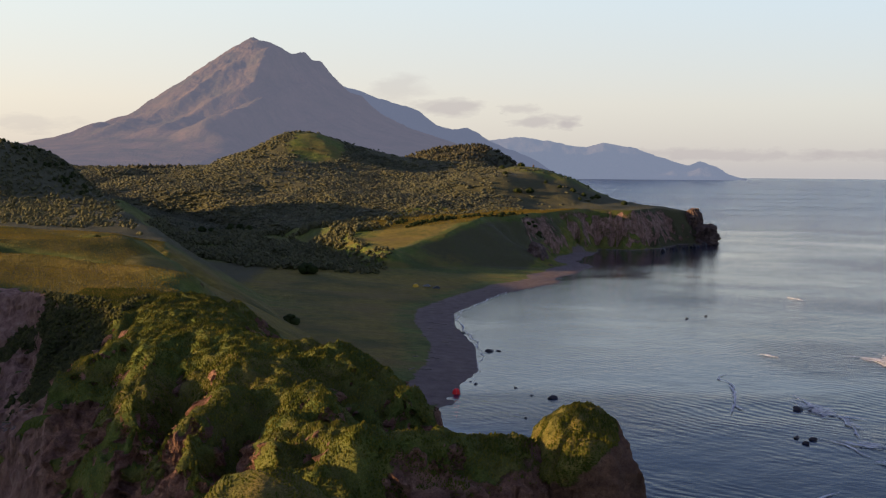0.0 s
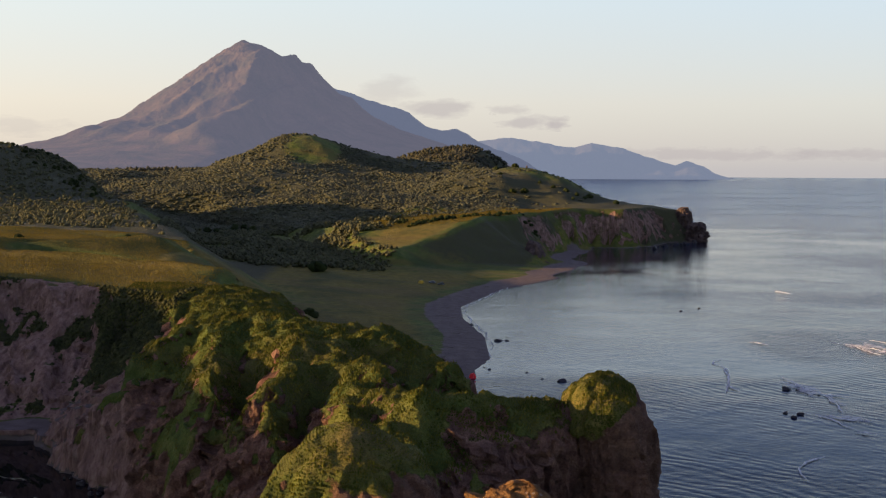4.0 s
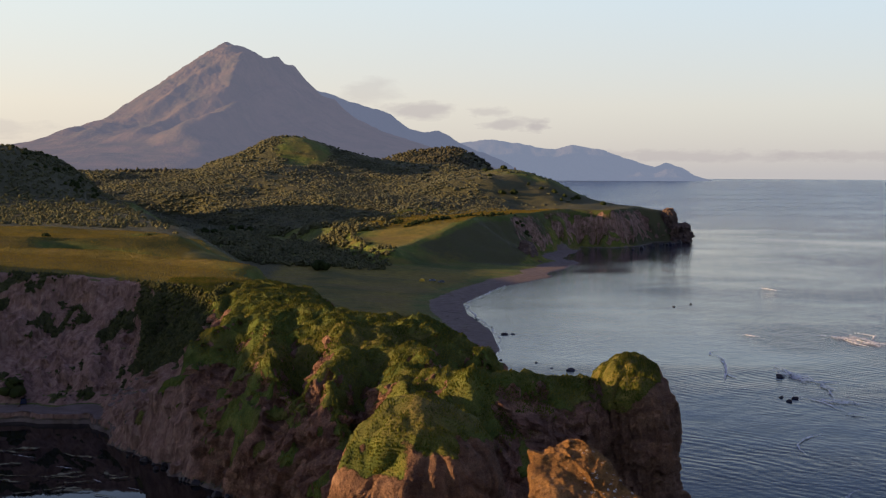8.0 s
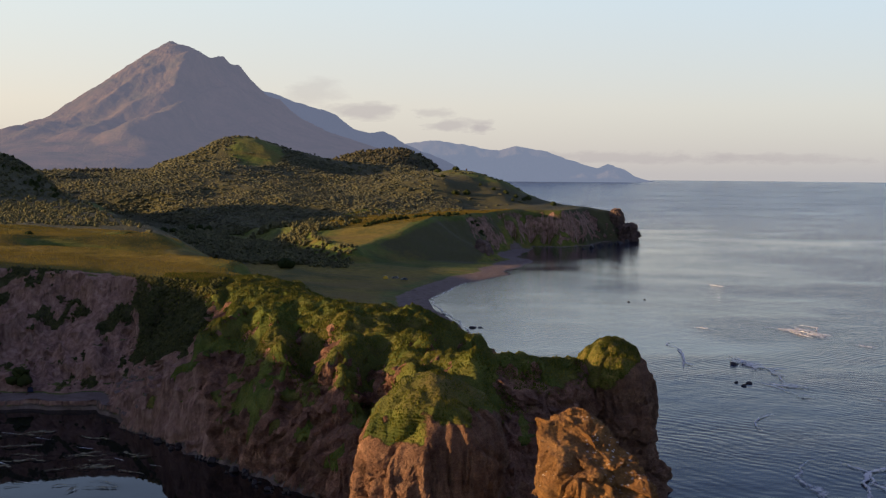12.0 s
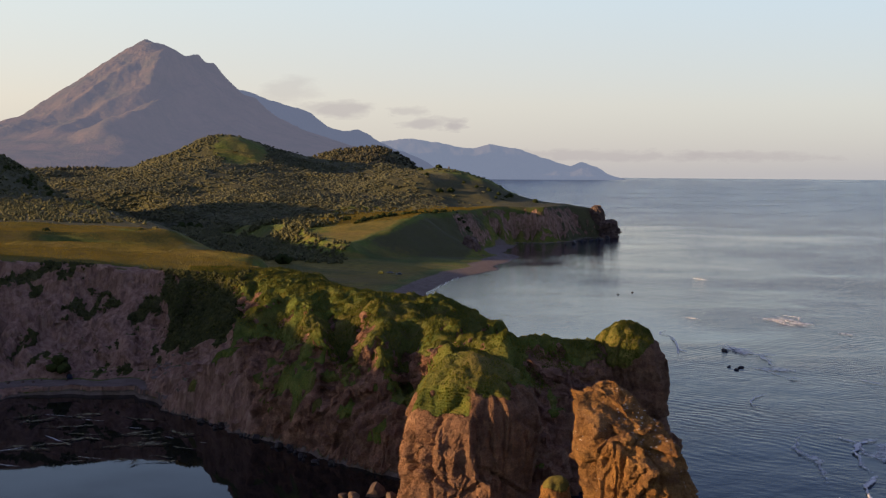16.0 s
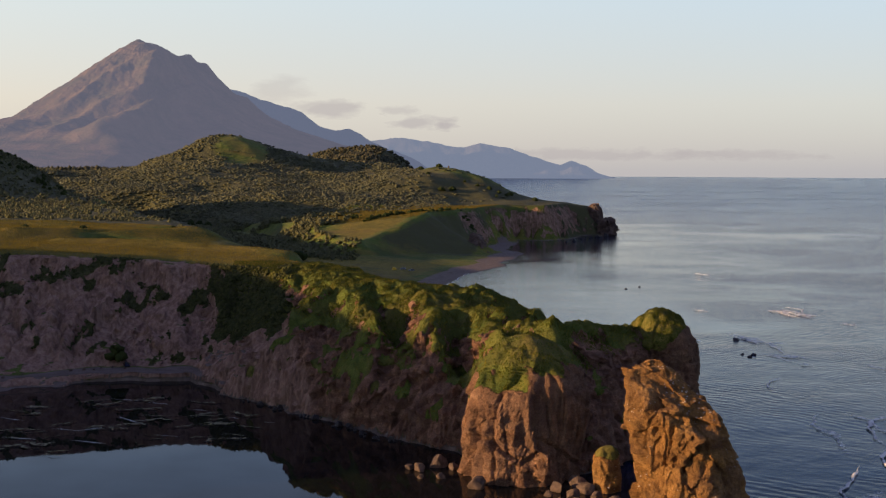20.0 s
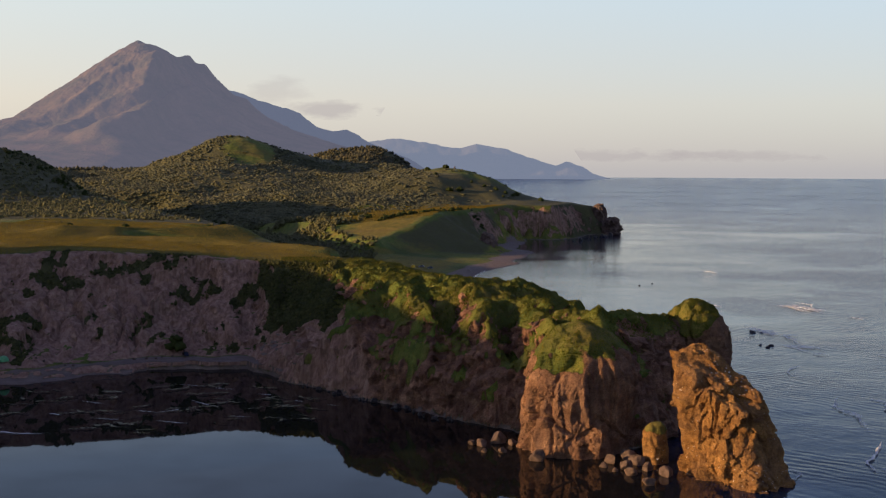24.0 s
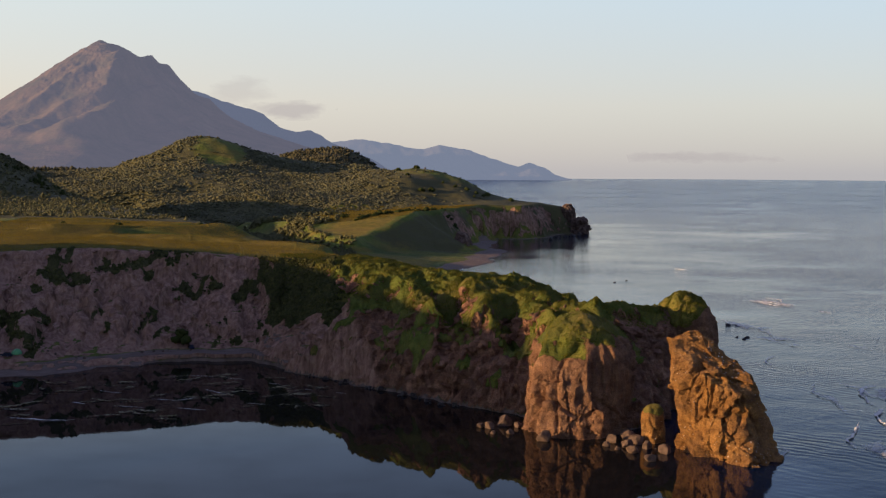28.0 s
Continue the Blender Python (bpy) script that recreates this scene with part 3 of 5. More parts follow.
def survey(gx, gy):
    """Everything that is known of the ground along a net of lines: its shape, what covers it, and which faces are broken rock."""
    GX, GY = np.meshgrid(gx, gy)
    GZ, GD, GA, GB = lie(GX, GY)
    slope = slope_of(GX, GY, GZ)
    on_head = step(-110, -98, GX) * (GY < 345)
    in_cove = step(-98, -110, GX) * (GY < 345)
    sand = step(26, 14, GD) * step(330, 372, GY) * step(1045, 1020, GY) + step(14, 10, GD) * in_cove * step(0.7, 0.5, slope) + 1.0 * (GZ < 0.3)
    blot = fbm(GX, GY + 0.7 * GZ, 14, 4, seed=31)
    green_line = 25 + 5 * fbm(GX, GY, 14, 4, seed=32) - 14 * hill(GX, GY, -52, 211, 1, 6, 17) - 14 * hill(GX, GY, -37, 190, 1, 6, 17) - 15 * hill(GX, GY, -86, 214, 1, 5, 16)
    green_line = green_line + 5 * hill(GX, GY, -60, 205, 1, 5, 6) + 4 * hill(GX, GY, -46, 184, 1, 4, 6) + 3 * hill(GX, GY, -84, 240, 1, 6, 10)
    rock_head = step(2.0, -2.0, GZ - green_line - 7 * hill(GX, GY, 5, 176, 1, 28, 14, 0.35, 4)) + step(2.2, 3.2, slope) * 0.7 * step(33, 29, GZ)
    rock_head = rock_head * (1 - step(0.30, 0.46, fbm3(GX, GY, GZ * 0.7, 9.0, 3, 0.55, seed=14)) * step(4, 9, GZ) * (1 - hill(GX, GY, 5, 176, 1, 28, 14, 0.35, 4)))
    # bare outcrops on the steepest turf
    rock_head = np.maximum(rock_head, step(1.15, 1.5, slope) * step(0.0, 0.25, fbm3(GX, GY, GZ, 7.0, 3, 0.55, seed=16)) * step(37, 34, GZ))
    # a small bare slip on the seaward shoulder
    slip = hill(GX, GY, -46, 284, 1, 6, 4, 0.4, 4)
    rock_head = np.maximum(rock_head, slip)
    rock_cove = step(0.2, 0.34, slope)
    rock_far = step(1.15, 2.0, slope + 0.5 * fbm(GX, GY, 30, 3, seed=35)) * (GZ < 48) * 0.58
    rock = np.where(GY < 345, on_head * rock_head + in_cove * rock_cove, rock_far).clip(0, 1) * (sand < 0.5)
    # paler earth beyond 850 m stands in for haze on the far bluff
    soil = step(-82, -92, GX + 0.25 * (GY - 240)) * (GY < 420) + 0.6 * (GY > 850) + slip
    dry = step(-4, 8, GA) * step(325, 350, GY) * step(545, 490, GY) + step(0, 10, GB) * step(1120, 1060, GY) * step(-80, -30, GX) + 0.4 * step(0, -8, GB) * step(800, 860, GY) * step(-70, -30, GX)
    dry = dry - 1.1 * np.exp(-(along(GX, GY, BENCHES[1][0]) / 11) ** 2) - 0.8 * np.exp(-(along(GX, GY, BENCHES[3][0]) / 12) ** 2) - 0.9 * hill(GX, GY, -140, 590, 1, 90, 45, -0.6) - 0.7 * step(-115, -95, GX) * (GY < 400)
    dry = dry + on_head * (0.25 + 0.6 * step(31, 37, GZ) + 0.3 * fbm(GX, GY, 10, 3, seed=33))
    dry = dry + 0.95 * step(345, 420, GY) * step(800, 700, GY) * step(20, 40, GD) * (GA < 0)
    shrub = step(1000, 1060, GY - 75 * step(-80, -40, GX)) * (1 - hill(GX, GY, -180, 1545, 1.2, 42, 85) - hill(GX, GY, 140, 1340, 1.2, 75, 110)) + step(-290, -340, GX) * step(700, 800, GY)
    # last term: shade on the knoll's face, turned from the sun, painted as scrub
    shrub = shrub + step(0, -25, GX + 150 + 0.32 * (GY - 560)) * step(560, 600, GY) + 0.6 * step(530, 570, GY) * step(-95, -125, GX) * step(800, 740, GY) + 0.45 * hill(GX, GY, -110, 452, 1, 22, 26, 0, 4)
    # shade of the slope below the bluff's edge, painted in as dark scrub
    shrub = shrub + 0.6 * step(2, -6, GB) * step(780, 830, GY) * step(-75, -40, GX) * step(25, 40, GD)
    # scrub on the cove's cliff
    patch = 1.5 * hill(GX, GZ, -101, 23, 1.3, 15, 17) * (GY > 254) + hill(GX, GZ, -112, 33, 1, 9, 6) + hill(GX, GZ, -152, 25, 1, 11, 5, 0.4) + hill(GX, GZ, -168, 36, 1, 10, 6)
    patch = patch + hill(GX, GZ, -128, 25, 0.9, 4, 9, -0.5) + hill(GX, GZ, -186, 33, 0.9, 7, 4) + hill(GX, GZ, -218, 14, 0.8, 6, 6) + hill(GX, GZ, -211, 36, 0.8, 4, 5) + hill(GX, GZ, -158, 9, 0.7, 8, 3)
    patch = step(-84, -94, GX) * (GY < 345) * step(0.4, 0.85, patch + 0.5 * blot + 0.6 * fbm(GX, GZ, 5, 4, 0.6, seed=34)) * (GD > 15) * (GA < 2)
    rock, shrub = rock * (1 - patch), np.maximum(shrub, patch)
    cover = np.stack([rock, sand.clip(0, 1), dry.clip(0, 1), shrub.clip(0, 1)], -1)
    # crags: steep faces are pushed out and in by a rough 3D field
    gyy, gxx = np.gradient(GZ, axis=0) / np.gradient(GY, axis=0), np.gradient(GZ, axis=1) / np.gradient(GX, axis=1)
    steep = step(0.8, 1.7, slope) * (GY < 345) * (GD > -1) * np.clip(1.3 * rock, 0, 1)
    crag = np.zeros(GX.shape)
    at = steep > 0.02
    bx, by, bz = GX[at], GY[at], GZ[at]
    lump, gap = facets(bx + 1.2 * fbm3(bx, by, bz, 5, 2, seed=6), by, bz * 0.8, 6.0, 1)
    chip, nick = facets(bx, by, bz, 2.6, 2)
    rills = np.abs(fbm3(bx, by, bz * 0.16, 6.0, 3, 0.55, seed=41))
    stony = np.where(soil[at] > 0.5, 0.35, 1.0)
    crag[at] = steep[at] * (0.9 * fbm3(bx, by, bz, 2.5, 3, 0.6, seed=9) + 1.6 * fbm3(bx, by, bz * 0.5, 9.0, 3, 0.5, seed=2) + stony * (0.42 * lump - 0.6 * gap + 0.5 * chip - 0.3 * nick) - (1 - stony) * 3.2 * np.maximum(0.4 - rills, 0))
    GXX, GYY = GX - crag * gxx / (slope + 1e-6), GY - crag * gyy / (slope + 1e-6)
    return GX, GY, GZ, GXX, GYY, rock, slope, on_head, patch, cover, soil


def lines(*runs):
    """Grid lines that meet the ends of each run of (place, gap) stops."""
    out = []
    for stops in runs:
        at = spaced(stops)
        at = stops[0][0] + (at - at[0]) * (stops[-1][0] - stops[0][0]) / (at[-1] - at[0])
        out.append(at if stops is runs[-1] else at[:-1])
    return np.concatenate(out)


W_, E_, S_, N_ = -262.0, 60.0, 120.0, 345.0   # the headland and its cove are netted more closely
wide_net = survey(lines([(-4200, 260), (-1500, 90), (-700, 14), (-300, 5), (W_, 4)], [(W_, 2.6), (-200, 1.7), (-84, 1.6), (E_, 3.0)], [(E_, 3.2), (310, 3.2), (330, 7), (420, 30), (900, 200)]),
                  lines([(-1500, 200), (-100, 40), (100, 8), (S_, 6)], [(S_, 5), (N_, 4)], [(N_, 1.0), (395, 1.3), (515, 1.6), (580, 3.2), (760, 4.5), (900, 4), (940, 3.0), (1210, 3.2), (1250, 5), (1700, 12), (2800, 40), (3600, 160)]))
close_net = survey(lines([(W_, 0.9), (-130, 0.7), (-115, 0.45), (34, 0.45), (E_, 1.5)]), lines([(S_, 0.8), (135, 0.45), (290, 0.45), (N_, 0.8)]))
net, quads, count = [], [], 0
for GX, GY, GZ, GXX, GYY, rock, slope, on_head, patch, cover, soil in (wide_net, close_net):
    n = np.arange(GX.size).reshape(GX.shape)
    four = np.stack([n[:-1, :-1], n[:-1, 1:], n[1:, 1:], n[1:, :-1]], -1)
    if not net:
        four = four[~((GX > W_ - 0.01) & (GX < E_ - 0.01) & (GY > S_ - 0.01) & (GY < N_ - 0.01))[:-1, :-1]]
        GXX, GYY = np.where((GX > W_ - 1) & (GX < E_ + 1), GX, GXX), np.where((GY > S_ - 1) & (GY < N_ + 1), GY, GYY)
    else:
        hem = np.ones(GX.shape)
        hem[1:-1, 1:-1] = 0
        GXX, GYY = np.where(hem > 0, GX, GXX), np.where(hem > 0, GY, GYY)
    four = four.reshape(-1, 4)
    soft = ((rock < 0.5) | (GY > 340)).ravel()[four[:, 0]]
    net.append((np.stack([GXX, GYY, GZ], -1).reshape(-1, 3), cover.reshape(-1, 4), soil.ravel(), soft))
    quads.append(four + count)
    count += GX.size
quads = np.concatenate(quads)
me = bpy.data.meshes.new("ground")
me.vertices.add(count)
me.vertices.foreach_set("co", np.concatenate([k[0] for k in net]).astype(np.float32).ravel())
me.loops.add(quads.size)
me.loops.foreach_set("vertex_index", quads.astype(np.int32).ravel())
me.polygons.add(len(quads))
me.polygons.foreach_set("loop_start", np.arange(0, quads.size, 4, dtype=np.int32))
me.polygons.foreach_set("use_smooth", np.concatenate([k[3] for k in net]))
me.attributes.new("cover", "FLOAT_COLOR", "POINT").data.foreach_set("color", np.concatenate([k[1] for k in net]).astype(np.float32).ravel())
me.attributes.new("soil", "FLOAT", "POINT").data.foreach_set("value", np.concatenate([k[2] for k in net]).astype(np.float32))
me.update(calc_edges=True)
me.validate()
ground = new("ground", me)
ground.data.materials.append(LAND)
tagged(ground, "green coastal land with grassy terraces, eroded cliffs and a dark beach", "ground", kind="structure")


def sea_height(r):
    """The sea's far part curves so that its edge lies at the true horizon."""
    true = np.where(r < 1500, r, 1500 + (r - 1500) * (1 + ((r - 1500) / 1960.0) ** 2))
    return 77.4 * (1 - r / np.maximum(true, 1.0)) * (r > 1500)


ring = np.concatenate([np.linspace(0, 1500, 120), np.linspace(1530, 4960, 40)])
turn = np.linspace(0, 2 * math.pi, 301)
RR, TT = np.meshgrid(ring, turn)
SX, SY = RR * np.cos(TT), RR * np.sin(TT)
lull = step(35, -25, SX) * step(-420, -150, SY) * step(345, 315, SY)
sheltered = step(-330, -60, inside(SX, SY, COAST) + 45 * fbm(SX, SY, 110, 3, seed=71)) * step(330, 400, SY)
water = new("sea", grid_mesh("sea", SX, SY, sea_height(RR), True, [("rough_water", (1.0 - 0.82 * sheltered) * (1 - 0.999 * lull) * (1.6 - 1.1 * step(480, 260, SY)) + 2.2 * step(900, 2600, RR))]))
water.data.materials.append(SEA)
tagged(water, "calm blue-grey sea with light ripples under an evening sky", "sea", kind="structure")


# ---------------------------------------------------------------- rock towers at the headland's end
HERB_SPOTS = []
_low = (on_head > 0.5) & (rock < 0.4) & (GZ > 5) & (GZ < 27) & (GY < 300) & (slope > 0.5)
HERB_SPOTS.append(np.stack([GXX, GYY, GZ], -1)[_low])


def tower(name, cx, cy, height, rx, ry, turn, lean, green, label, seed, flare=0.25, dome=0.25, rough=1.0, rings=90, round_=170, cut=2.4, drop=0.0, grain=0.9, tall=0.5, group="rock towers of the headland", stone=None, block=1.8, hole=1.6, rib=1.5, side=0.0, turf=0.75):
    """A standing body of rock: rounded plan, rough sides with deep cracks, domed top with or without turf."""
    v = np.linspace(0, 1, rings)[:, None]
    u = np.linspace(0, 2 * math.pi, round_ + 1)[None, :]
    wall = np.minimum(v / 0.7, 1.0)
    roof = np.clip((v - 0.7) / 0.3, 0, 1)
    z = -2 + (height * (1 - dome) + 2) * wall + height * dome * np.sin(roof * math.pi / 2)
    r = (1 + flare * (1 - wall) ** 1.5) * np.cos(roof * math.pi / 2) ** 0.9
    sup = (np.abs(np.cos(u)) ** cut + np.abs(np.sin(u)) ** cut) ** (-1 / cut)
    px, py = rx * r * sup * np.cos(u), ry * r * sup * np.sin(u)
    z = z * (1 - drop * np.clip((0.9 * px - 0.35 * py) / rx + 0.9, 0, 2) / 1.9)
    c, s = math.cos(turn), math.sin(turn)
    x, y = cx + c * px - s * py + lean[0] * z, cy + s * px + c * py + lean[1] * z
    k = 0.35 + 0.65 * (r / (1 + flare))
    ribs = fbm3(x, y, z * 0.3, 7.0, 3, seed=seed)
    blocks = fbm3(x, y, z, 4.5, 5, 0.48, seed=seed + 3)
    cracks = np.maximum(0.25 - np.abs(fbm3(x, y, z * 0.22, 6.0, 2, seed=seed + 5)), 0)
    holes = np.maximum(fbm3(x, y, z, 1.9, 2, seed=seed + 11) - 0.42, 0)
    slant = np.maximum(0.10 - np.abs(vnoise3(x / 17 + seed, y / 17, (z + 0.9 * x) / 13)), 0)
    slab, gap = facets(x + 1.5 * ribs, y + 0.9 * blocks, z * tall + 0.35 * x, 6.0, seed)
    chip, nick = facets(x + 0.6 * blocks, y, z * 0.7, 2.6, seed + 1)
    flake, _ = facets(x, y, z, 1.1, seed + 2)
    bare = 1 - green * step(turf - 0.12, turf, v)
    push = rough * (rib * ribs + 0.5 * grain * blocks - 5.0 * cracks + block * bare * (0.30 * slab - 0.3 * gap + 0.26 * chip - 0.12 * nick + 0.22 * flake) - (hole * holes + 14 * slant) * bare) * k
    out = np.stack([np.cos(u) * c - np.sin(u) * s + 0 * v, np.cos(u) * s + np.sin(u) * c + 0 * v], -1)
    x, y = x + push * out[..., 0], y + push * out[..., 1]
    z = z + (0.9 * fbm3(x, y, z, 5.0, 4, seed=seed + 7) + rough * 0.5 * blocks) * step(0.6, 0.8, v)
    top = step(turf - 0.04, turf + 0.04, v - side * np.cos(u) + 0.055 * fbm3(x, y, z, 5, 3, seed=seed + 9)) * green
    HERB_SPOTS.append(np.stack([x, y, z], -1)[top > 0.6])
    cov = np.stack([1 - top, 0 * x, 0.35 + 0 * x, 0 * x], -1)
    layers = [("cover", cov), ("soil", 0 * x)]
    if green:
        ob = new(name)
        for piece, mask in (("rock_body", top <= 0.5), ("turf_cap", top > 0.5)):
            kid = new(piece, grid_mesh(piece, x, y, z, piece == "turf_cap", layers, mask))
            kid.data.materials.append(stone or LAND)
            kid.parent = ob
    else:
        ob = new(name, grid_mesh(name, x, y, z, False, layers))
        ob.data.materials.append(stone or LAND)
    return tagged(ob, label, "rock", group=group)


tower("rock_pillar", 8.0, 110, 34.0, 10.6, 7.6, -0.92, (-0.13, 0.22), 0.0, "tall ochre rock pillar, bare and pitted, standing in the water", 1, flare=0.38, dome=0.10,
      rough=1.15, cut=3.4, drop=0.42, rings=170, round_=300, stone=OCHRE, block=0.95, hole=2.2, grain=1.0, rib=0.9)
tower("rock_buttress", -27.6, 146, 35, 15.6, 14.2, -0.6, (0.12, 0.06), 1.0, "brown rock buttress with a cap of green turf", 2, flare=0.0, dome=0.5, rough=1.0, cut=2.5, rings=150, round_=280, block=0.75, hole=0.5, rib=1.7, grain=0.5, tall=0.16, stone=BROWN, side=0.03, turf=0.79)
tower("rock_tower", 25, 185, 37, 9.0, 12, 0.1, (-0.03, 0.0), 1.0, "dark rock tower with a rounded green cap", 3, flare=0.42, dome=0.3, rings=150, round_=260, side=0.13, turf=0.78, block=1.4, stone=BROWN)
CAPE = "rocks at the end of the far cape"
tower("cape_rock", 274, 1204, 38, 8, 11, 0.4, (0.05, 0.0), 0.0, "dark pointed rock at the end of the far cape", 4, flare=1.1, dome=0.45, rough=1.7, rings=44, round_=60, group=CAPE, stone=GREY)
tower("cape_rock", 284, 1176, 22, 9, 11, 0.2, (0.1, 0.0), 0.0, "rounded dark rock rising from the water at the far cape", 5, flare=0.5, dome=0.4, rough=1.8, rings=44, round_=60, group=CAPE, stone=GREY)
tower("beach_outcrop", 77, 876, 20, 7, 11, -0.1, (-0.1, 0.35), 0.0, "pale brown pointed outcrop at the end of the beach", 6, flare=1.9, dome=0.75, rough=1.5, rings=44, round_=60, group="outcrops by the beach", stone=GREY)


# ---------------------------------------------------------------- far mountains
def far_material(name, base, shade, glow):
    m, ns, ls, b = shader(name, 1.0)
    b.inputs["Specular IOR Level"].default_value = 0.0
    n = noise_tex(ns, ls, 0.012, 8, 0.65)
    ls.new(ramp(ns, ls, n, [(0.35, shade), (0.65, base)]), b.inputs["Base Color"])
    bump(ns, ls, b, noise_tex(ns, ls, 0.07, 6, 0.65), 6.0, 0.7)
    # haze over the far slopes is put in as an even bluish emission
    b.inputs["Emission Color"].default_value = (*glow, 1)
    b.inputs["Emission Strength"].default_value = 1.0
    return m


# spurs of the volcano: a bent line in plan, height over the cone, half width
SPURS = [([(-590, 3620), (-510, 3510), (-424, 3420), (-486, 3300), (-567, 3180), (-640, 3060)], 50, 125), ([(-660, 3570), (-760, 3440), (-900, 3330), (-1010, 3180)], 18, 60),
         ([(-740, 3590), (-860, 3500), (-1010, 3420), (-1120, 3300)], 15, 60), ([(-570, 3500), (-640, 3380), (-760, 3260), (-850, 3150)], 17, 55),
         ([(-340, 3440), (-300, 3340), (-330, 3160)], 20, 60)]


def volcano():
    u = np.concatenate([np.linspace(0, 560, 110), np.linspace(568, 2000, 60)])
    t = np.linspace(0, 2 * math.pi, 451)
    R, T = np.meshgrid(u, t)
    west = np.interp(R, [0, 110, 273, 388, 436, 656, 813, 1100, 2100], [514, 446, 336, 258, 229, 167, 138, 108, 60])
    east = np.interp(R, [0, 50, 110, 221, 278, 336, 450, 527, 641, 775, 900, 1100, 2100], [514, 497, 470, 425, 380, 337, 267, 233, 186, 145, 105, 20, -80])
    jag = np.interp(R, [0, 25, 58, 105, 153, 166, 182, 205, 240, 250, 262, 297, 339, 374, 412, 450, 527], [516, 508, 499, 479, 452, 457, 473, 449, 434, 420, 404, 373, 335, 325, 284, 256, 222])
    e = step(-0.35, 0.75, np.cos(T))
    turn_ = T - 2 * math.pi * (T > math.pi)
    east = east - 16 * step(50, 120, R) * step(680, 500, R)
    edge = np.exp(-((turn_ / 0.4) ** 2)) * (R < 520)
    x, y = -653 + R * np.cos(T), 3700 + R * np.sin(T)
    prof = west * (1 - e) + (east * (1 - edge) + jag * edge) * e
    sx, sy = x + 26 * fbm(x, y, 120, 4, seed=7), y + 26 * fbm(x, y, 120, 4, seed=8)
    z = prof + 4 * fbm(x, y, 60, 5, 0.55, seed=5) * step(60, 220, R) * step(1500, 500, R)
    spur = 0 * z
    for run, high, half in SPURS:
        spur = np.maximum(spur, high * np.maximum(1 - along(sx, sy, run) / half, 0))
    z = z + (spur - 7) * step(60, 190, R) * step(0.15, -0.25, np.sin(T))
    z = z + 2.5 * fbm(x, y, 18, 3, seed=6) * step(420, 200, R)
    # the eastern shoulder lies farther back than the summit
    back = 1 + 0.06 * step(60, 200, x + 653)
    x, y, z = x * back, y * back, 77.4 + (z - 77.4) * back
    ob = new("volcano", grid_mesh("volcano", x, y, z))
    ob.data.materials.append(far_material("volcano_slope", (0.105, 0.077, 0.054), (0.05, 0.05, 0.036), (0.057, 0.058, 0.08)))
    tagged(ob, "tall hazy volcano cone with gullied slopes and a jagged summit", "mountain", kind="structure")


def ridge(name, dist, left, right, tops, glow, seed, label):
    """A far range: crest heights over the bearing, falling to both sides."""
    b = np.linspace(left, right, 240)[None, :]
    v = np.linspace(-1, 1, 41)[:, None]
    crest = np.interp(b, [p[0] for p in tops], [p[1] for p in tops])
    dd = dist + 260 * v
    x, y = dd * np.sin(np.radians(b)), dd * np.cos(np.radians(b))
    keep = 1 - np.abs(v) ** 1.2
    z = 40 + (crest - 40) * keep * (1 - 0.25 * np.abs(fbm(x, y, 160, 4, seed=seed)) * (1 - keep) * 3) + 3 * fbm(x, y, 40, 3, seed=seed + 1) * keep
    z = z - 8 * (np.abs(v) > 0.98)
    ob = new(name, grid_mesh(name, x, y, z))
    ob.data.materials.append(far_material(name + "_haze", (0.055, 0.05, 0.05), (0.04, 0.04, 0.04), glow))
    tagged(ob, label, "mountain range", kind="structure")


def bearing(px):
    return math.degrees(math.atan((px - 784) / 1930))


volcano()
HZ = 307.0
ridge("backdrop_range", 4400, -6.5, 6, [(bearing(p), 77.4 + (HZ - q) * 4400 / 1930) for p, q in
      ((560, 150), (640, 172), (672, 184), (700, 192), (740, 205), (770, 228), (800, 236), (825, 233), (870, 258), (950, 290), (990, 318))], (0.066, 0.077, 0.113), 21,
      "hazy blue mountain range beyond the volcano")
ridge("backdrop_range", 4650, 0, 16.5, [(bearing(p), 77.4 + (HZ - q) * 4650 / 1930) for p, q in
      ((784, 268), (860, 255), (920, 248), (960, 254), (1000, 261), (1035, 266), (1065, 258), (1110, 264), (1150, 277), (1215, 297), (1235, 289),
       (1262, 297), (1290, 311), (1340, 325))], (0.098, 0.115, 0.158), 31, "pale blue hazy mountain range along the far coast")


